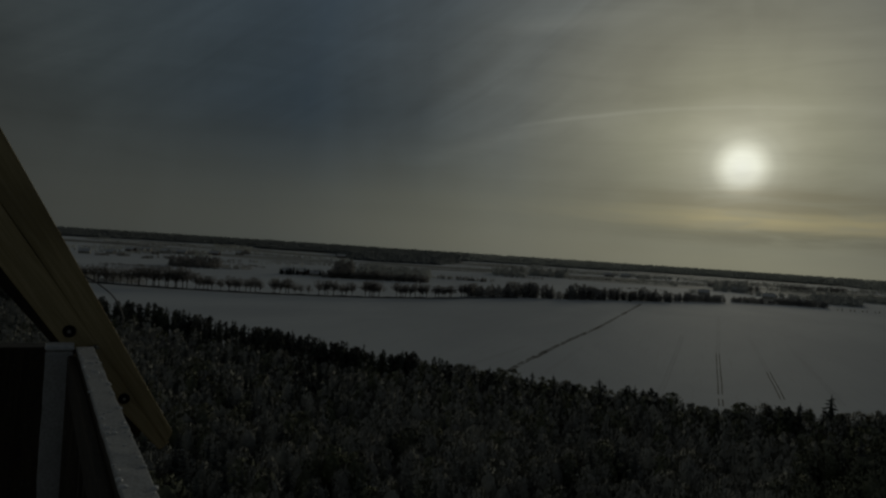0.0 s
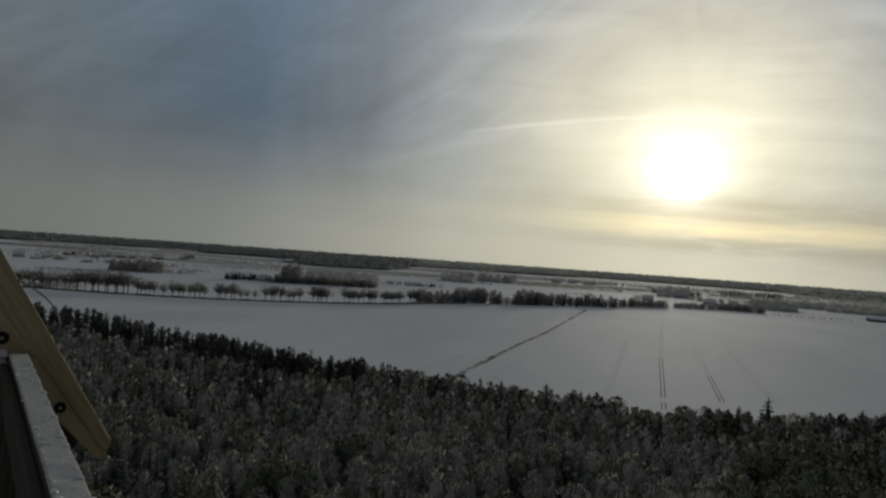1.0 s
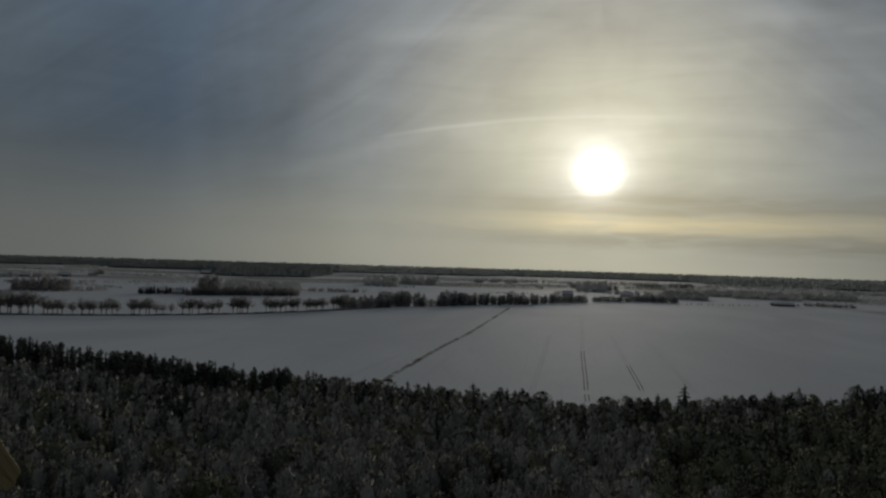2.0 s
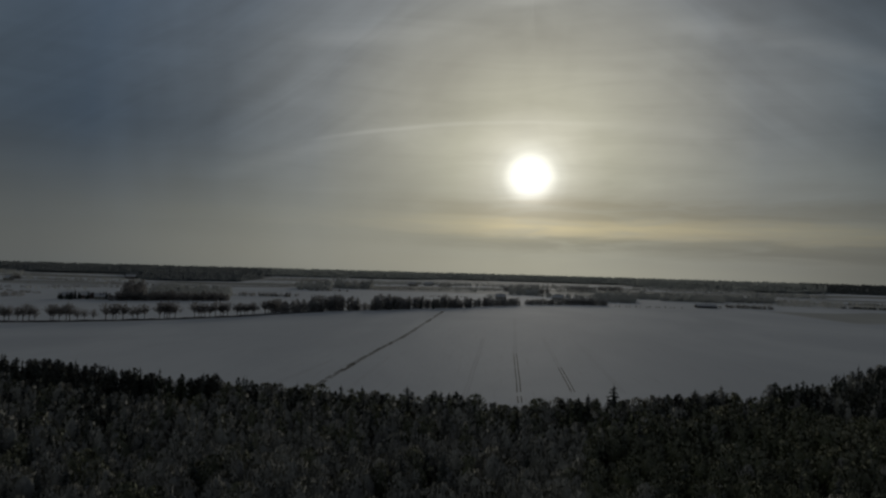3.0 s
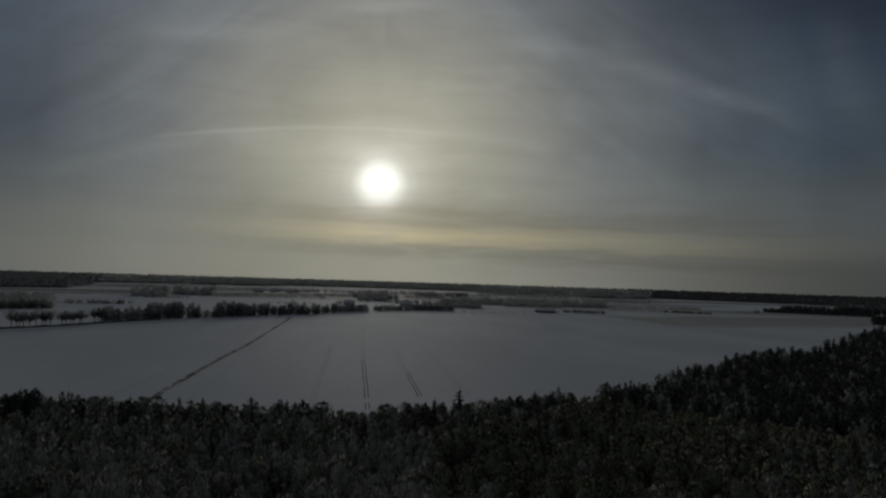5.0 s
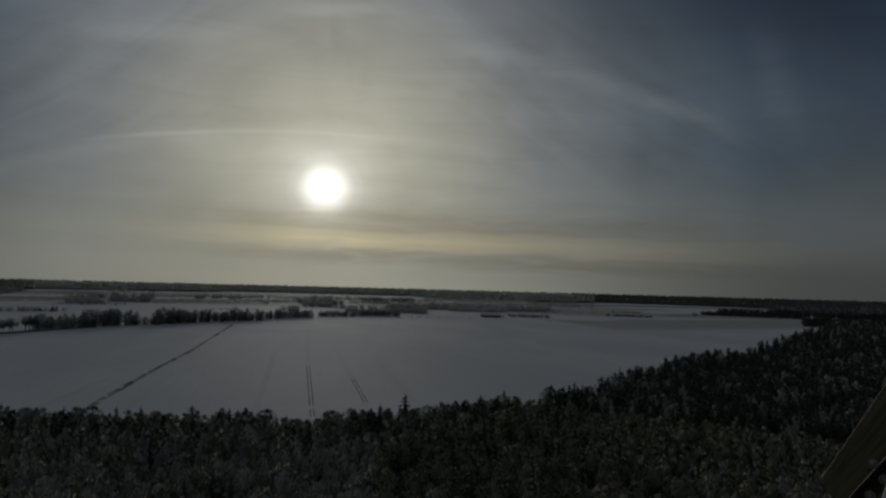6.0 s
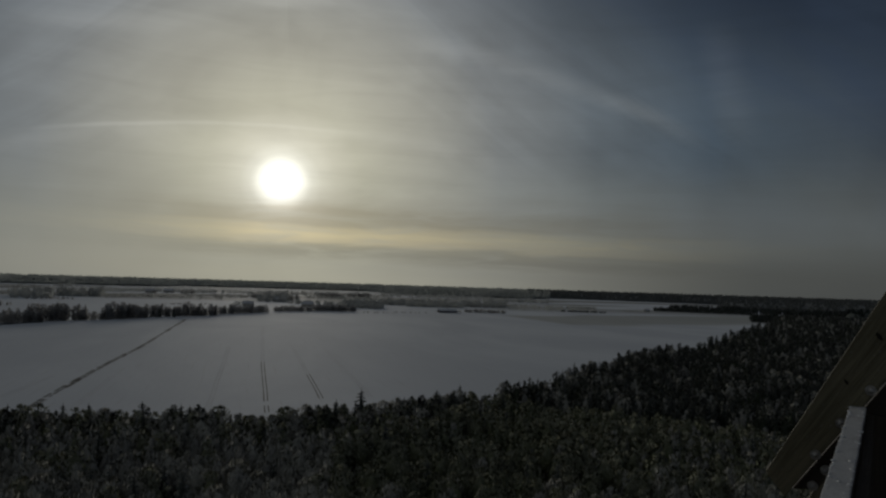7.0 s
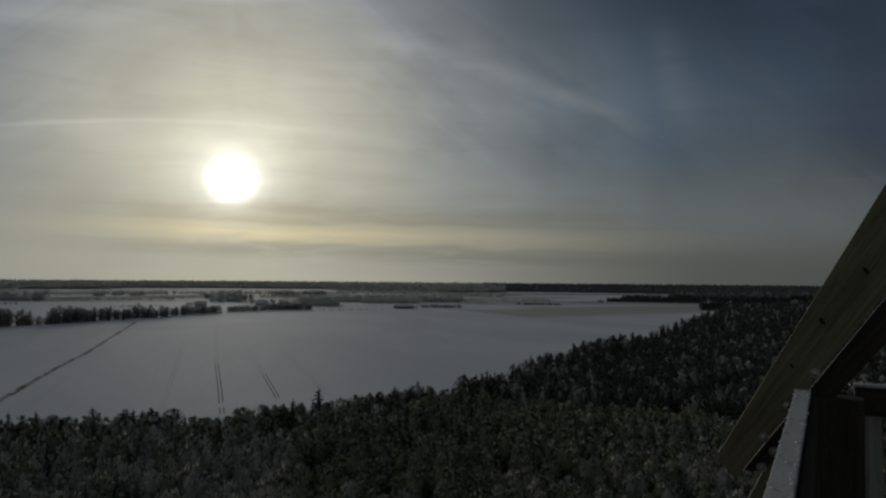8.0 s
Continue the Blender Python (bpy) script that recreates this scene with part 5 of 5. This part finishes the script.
def make_railing(name, a, b, wide, mat, slats, label):
    """A handrail with rime on top, on posts, with upright boards below."""
    ob = new(name)
    tagged(ob, label, "railing", "platform railings")
    a, b = Vector(a), Vector(b)
    a.z = b.z = RAIL - 0.035
    rail = beam("handrail", a, b, wide, 0.06, mat, ob, bevel=0.008)
    t = (b - a).normalized()
    inner = Vector((-t.y, t.x, 0))
    inner = inner if inner.dot(Vector((0, -1, 0))) > 0 else -inner
    drop = inner * (wide * 0.5 + 0.016) - Vector((0, 0, 0.055))
    beam("side_board", a + drop, b + drop, 0.030, 0.12, DARK_WOOD, ob, label="dark board along the inner side of the rail")
    bm = box(wide * 0.97, 0.014, (b - a).length, 0.004)
    bmesh.ops.subdivide_edges(bm, edges=[e for e in bm.edges if abs((e.verts[0].co - e.verts[1].co).z) > 0.5], cuts=60)
    for v in bm.verts:
        v.co.x += 0.002 * noise.noise(v.co * 9)
        v.co.y += 0.002 * noise.noise(v.co * 17 + Vector((3, 0, 0)))
    part("rime_layer", bm, RIME, rail, "white rime crusted along the rail", Matrix.Translation((0, 0.036, 0)))
    # crumbs of rime, thickest along the edges
    crumbs, r = bmesh.new(), random.Random(int(a.y * 100))
    for i in range(110):
        size = r.uniform(0.003, 0.0085)
        x = wide * 0.46 * (r.choice((-1, 1)) * (1 - 0.35 * r.random()) if r.random() < 0.8 else r.uniform(-1, 1))
        m = Matrix.Translation((x, 0.007, r.uniform(0.01, 0.99) * (b - a).length)) @ Matrix.Rotation(r.uniform(0, 3), 4, "Y") @ Matrix.Diagonal((size, size * 0.7, size * r.uniform(0.8, 1.7), 1))
        bmesh.ops.create_icosphere(crumbs, subdivisions=1, radius=1.0, matrix=m)
    tagged(part("rime_crust", crumbs, FROST, rail, "white crumbs of rime", Matrix.Translation((0, 0.036, 0))), kind="stuff")
    for p, q in ((a, 0.06), (b, -0.06)):
        c = p + t * q
        beam("post", (c.x, c.y, DECK), (c.x, c.y, RAIL - 0.068), 0.10, 0.10, (RIME if a.x < 0 else PALE_WOOD) if slats < 0.2 else DARK_WOOD, ob, up=(0, 1, 0))
    beam("lower_rail", (a.x, a.y, DECK + 0.14), (b.x, b.y, DECK + 0.14), 0.05, 0.09, DARK_WOOD, ob)
    n = int((b - a).length / slats)
    side = Vector((-t.y, t.x, 0))
    shift = 0.62 if slats < 0.2 else 0.0
    for i in range(1, n):
        c = a + t * (b - a).length * (i - shift) / n
        beam("baluster", (c.x, c.y, DECK + 0.19), (c.x, c.y, RAIL - 0.07), 0.085, 0.022, PALE_WOOD if slats < 0.2 else DARK_WOOD, ob, up=side, bevel=0.004)


make_deck()
make_railing("railing", Vector((-0.06, 0.347, 0)), WEST_END, 0.072, DARK_WOOD, 0.30, "dark timber railing with white rime on its handrail")
make_railing("railing", Vector((0.06, 0.216, 0)), EAST_END, 0.072, DARK_WOOD, 0.30, "dark timber railing with white rime on its handrail")
make_railing("side_railing", Vector((-3.06, 2.40, 0)), Vector((-3.45, 1.9, 0)), 0.085, DARK_WOOD, 0.17, "dark side railing with frosted posts and pale upright boards")
make_railing("side_railing", Vector((3.42, 3.04, 0)), Vector((3.98, 2.42, 0)), 0.085, DARK_WOOD, 0.17, "dark side railing with frosted posts and pale upright boards")


def board(name, corners, thick, mat, parent, base):
    """A flat board with four given corners (across, up) in a standing plane and a thickness away from the deck."""
    corners = [(-u, z) for u, z in corners]
    bm = bmesh.new()
    front = [bm.verts.new((u, 0, z)) for u, z in corners]
    back = [bm.verts.new((u, thick, z)) for u, z in corners]
    bm.faces.new(front)
    bm.faces.new(back[::-1])
    for i in range(4):
        bm.faces.new((front[i], back[i], back[(i + 1) % 4], front[(i + 1) % 4]))
    bmesh.ops.recalc_face_normals(bm, faces=bm.faces[:])
    bmesh.ops.bevel(bm, geom=bm.edges[:], offset=0.006, segments=2, affect="EDGES")
    # turn the board so that its own z runs along the grain
    (u0, z0), (u1, z1) = corners[0], corners[1]
    lean = math.atan2(u1 - u0, z1 - z0)
    spin = Matrix.Rotation(-lean, 4, "Y")
    foot = Matrix.Translation((u0, 0, z0))
    bm.transform(spin @ foot.inverted())
    return part(name, bm, mat, parent, "", base @ foot @ spin.inverted())


def bolt(parent, u, z, base, proud=0.016):
    """A coach bolt: a round washer, a domed head."""
    m = base @ Matrix.Translation((-u, -0.004, z)) @ Matrix.Rotation(radians(90), 4, "X")
    bm = bmesh.new()
    bmesh.ops.create_cone(bm, cap_ends=True, segments=24, radius1=0.027, radius2=0.024, depth=0.007)
    washer = part("washer", bm, STEEL, parent, "", m)
    bm = bmesh.new()
    bmesh.ops.create_uvsphere(bm, u_segments=18, v_segments=10, radius=0.018, matrix=Matrix.Diagonal((1, 1, proud / 0.018, 1)))
    part("bolt_head", bm, STEEL, washer, "", Matrix.Translation((0, 0, 0.003)))


def knot(parent, u, z, base, size=1.0):
    """A dark knot in the timber, drawn out along the grain."""
    m = base @ Matrix.Translation((-u, 0.001, z)) @ Matrix.Rotation(radians(-35), 4, "Y")
    bm = bmesh.new()
    bmesh.ops.create_uvsphere(bm, u_segments=14, v_segments=8, radius=0.016 * size, matrix=Matrix.Diagonal((0.8, 0.16, 1.9, 1)))
    for v in bm.verts:
        v.co += 0.10 * v.co * noise.noise(v.co * 90 + Vector((u * 30, 0, 0)))
    part("knot", bm, HOLE, parent, "dark knot", m)


def pocket(parent, u, z, base, size=1.0):
    """A dark sunk bolt hole with a ring."""
    m = base @ Matrix.Translation((-u, -0.003, z)) @ Matrix.Rotation(radians(90), 4, "X")
    bm = bmesh.new()
    bmesh.ops.create_cone(bm, cap_ends=True, segments=20, radius1=0.034 * size, radius2=0.031 * size, depth=0.008)
    ring = part("bolt_hole", bm, HOLE, parent, "dark countersunk bolt hole", m)
    bm = bmesh.new()
    bmesh.ops.create_cone(bm, cap_ends=True, segments=6, radius1=0.012 * size, radius2=0.010 * size, depth=0.008)
    part("bolt_head", bm, STEEL, ring, "", Matrix.Translation((0, 0, 0.004)))


def make_braces():
    # corners are (to the left, up) of the point where the brace's plane is met; y runs away from the deck
    base = Matrix.Translation(at(45, 3.75, EYE)) @ Matrix((heading(-45), heading(45), Vector((0, 0, 1)))).transposed().to_4x4()
    behind = base @ Matrix.Translation((0, 0.075, 0))
    ob = new("roof_brace")
    tagged(ob, "yellow oiled timber brace of bolted planks outside the railing", "brace", "roof braces")
    board("plank", [(-0.452, -1.035), (0.66, 0.60), (0.66, 0.99), (-0.482, -0.980)], 0.06, YELLOW_WOOD, ob, base)
    board("plank", [(0.003, -0.578), (0.66, 0.29), (0.66, 0.595), (-0.137, -0.550)], 0.06, YELLOW_WOOD, ob, base)
    board("plank", [(-0.428, -1.065), (-0.012, -0.608), (-0.150, -0.574), (-0.466, -1.030)], 0.055, YELLOW_WOOD, ob, base @ Matrix.Translation((0, 0.006, 0)))
    # dark strip added behind the planks, to keep their seam dark
    board("batten", [(-0.46, -1.01), (0.60, 0.44), (0.60, 0.60), (-0.475, -0.99)], 0.012, DARK_WOOD, ob, base @ Matrix.Translation((0, 0.062, 0)))
    # dark plank added for the black strip beside the brace
    board("backing_plank", [(-0.33, -1.02), (0.78, 0.28), (0.70, 0.60), (-0.36, -0.95)], 0.05, DARK_WOOD, ob, behind)
    pocket(ob, -0.004, -0.490, base, 0.85)
    pocket(ob, -0.253, -0.806, base, 0.75)
    pocket(ob, -0.140, -0.664, base, 0.5)
    # a loose wire that hangs off the brace
    cu = bpy.data.curves.new("wire", "CURVE")
    cu.dimensions, cu.bevel_depth, cu.bevel_resolution = "3D", 0.0035, 2
    sp = cu.splines.new("BEZIER")
    pts = ((-0.05, -0.235), (-0.10, -0.262), (-0.185, -0.335), (-0.222, -0.41), (-0.222, -0.455), (-0.20, -0.475))
    sp.bezier_points.add(len(pts) - 1)
    for q, (u, z) in zip(sp.bezier_points, pts):
        q.co, q.handle_left_type, q.handle_right_type = (-u, -0.01, z), "AUTO", "AUTO"
    cu.materials.append(WIRE)
    wire = new("wire", cu)
    wire.parent, wire.matrix_basis = ob, base

    base = Matrix.Translation(at(-45, 4.3, EYE)) @ Matrix((heading(-135), heading(-45), Vector((0, 0, 1)))).transposed().to_4x4()
    behind = base @ Matrix.Translation((0, 0.075, 0))
    ob = new("roof_brace")
    tagged(ob, "weathered brown timber brace, darkened as if in shade, with steel bolts outside the railing", "brace", "roof braces")
    board("plank", [(0.311, -1.06), (-0.70, 0.374), (-0.70, 0.63), (0.358, -1.00)], 0.06, GREY_WOOD, ob, base)
    board("plank", [(0.352, -1.012), (-0.70, 0.60), (-0.70, 1.02), (0.406, -0.95)], 0.06, GREY_WOOD, ob, base @ Matrix.Translation((0, 0.010, 0)))
    # dark plank added in place of the brace's deep shaded side
    board("backing_plank", [(0.16, -1.02), (-0.86, 0.27), (-0.80, 0.47), (0.28, -1.03)], 0.05, DARK_WOOD, ob, behind)
    board("foot_plank", [(0.30, -1.28), (0.06, -0.77), (-0.04, -0.81), (0.14, -1.32)], 0.05, GREY_WOOD, ob, behind)
    for u, z in ((-0.077, -0.471), (0.055, -0.648), (0.168, -0.823)):
        bolt(ob, u, z, base)
    for u, z in ((0.123, -0.910), (0.184, -1.000)):
        bolt(ob, u, z, behind)
    for u, z, size in ((-0.316, 0.06, 0.7), (-0.113, -0.20, 0.75), (0.03, -0.44, 0.5)):
        knot(ob, u, z, base @ Matrix.Translation((0, 0.004, 0)), size)


make_braces()


def make_corner_post(az, d, wide, label):
    """A stout stub post of the tower frame beside the end of a railing."""
    ob = new("corner_post")
    tagged(ob, label, "post", "corner posts")
    p = at(az, d)
    beam("shaft", (p.x, p.y, DECK), (p.x, p.y, RAIL - 0.05), wide, 0.16, DARK_WOOD, ob, up=heading(az))


make_corner_post(-47.4, 4.42, 0.24, "dark square timber post beside the railing end")
# the west one is added, wide and dark, as backdrop for shadowed gaps
make_corner_post(47.2, 4.08, 0.40, "dark square timber post beside the railing end")


def make_frosted_post(az, d, wide):
    """A railing post whose side towards the weather is crusted with rime."""
    ob = new("frosted_post")
    tagged(ob, "square railing post crusted with pale rime on the platform", "post")
    p = at(az, d)
    shaft = beam("shaft", (p.x, p.y, DECK), (p.x, p.y, RAIL - 0.01), wide, 0.09, PALE_WOOD, ob, up=heading(az))
    bm = box(wide * 1.06, 0.012, RAIL - DECK - 0.05, 0.004)
    bmesh.ops.subdivide_edges(bm, edges=[e for e in bm.edges if abs((e.verts[0].co - e.verts[1].co).z) > 0.5], cuts=40)
    for v in bm.verts:
        v.co.x += 0.009 * noise.noise(v.co * 6)
        v.co.y += 0.005 * noise.noise(v.co * 11)
    part("rime_crust", bm, RIME, shaft, "pale rime crust", Matrix.Translation((0, -0.049, 0.03)))
    cap = box(wide * 1.1, 0.10, 0.022, 0.008)
    for v in cap.verts:
        v.co.z += 0.006 * noise.noise(v.co * 25)
    part("rime_cap", cap, FROST, shaft, "cap of white rime", Matrix.Translation((0, 0, RAIL - 0.012 - DECK)))


make_frosted_post(45.45, 3.70, 0.105)
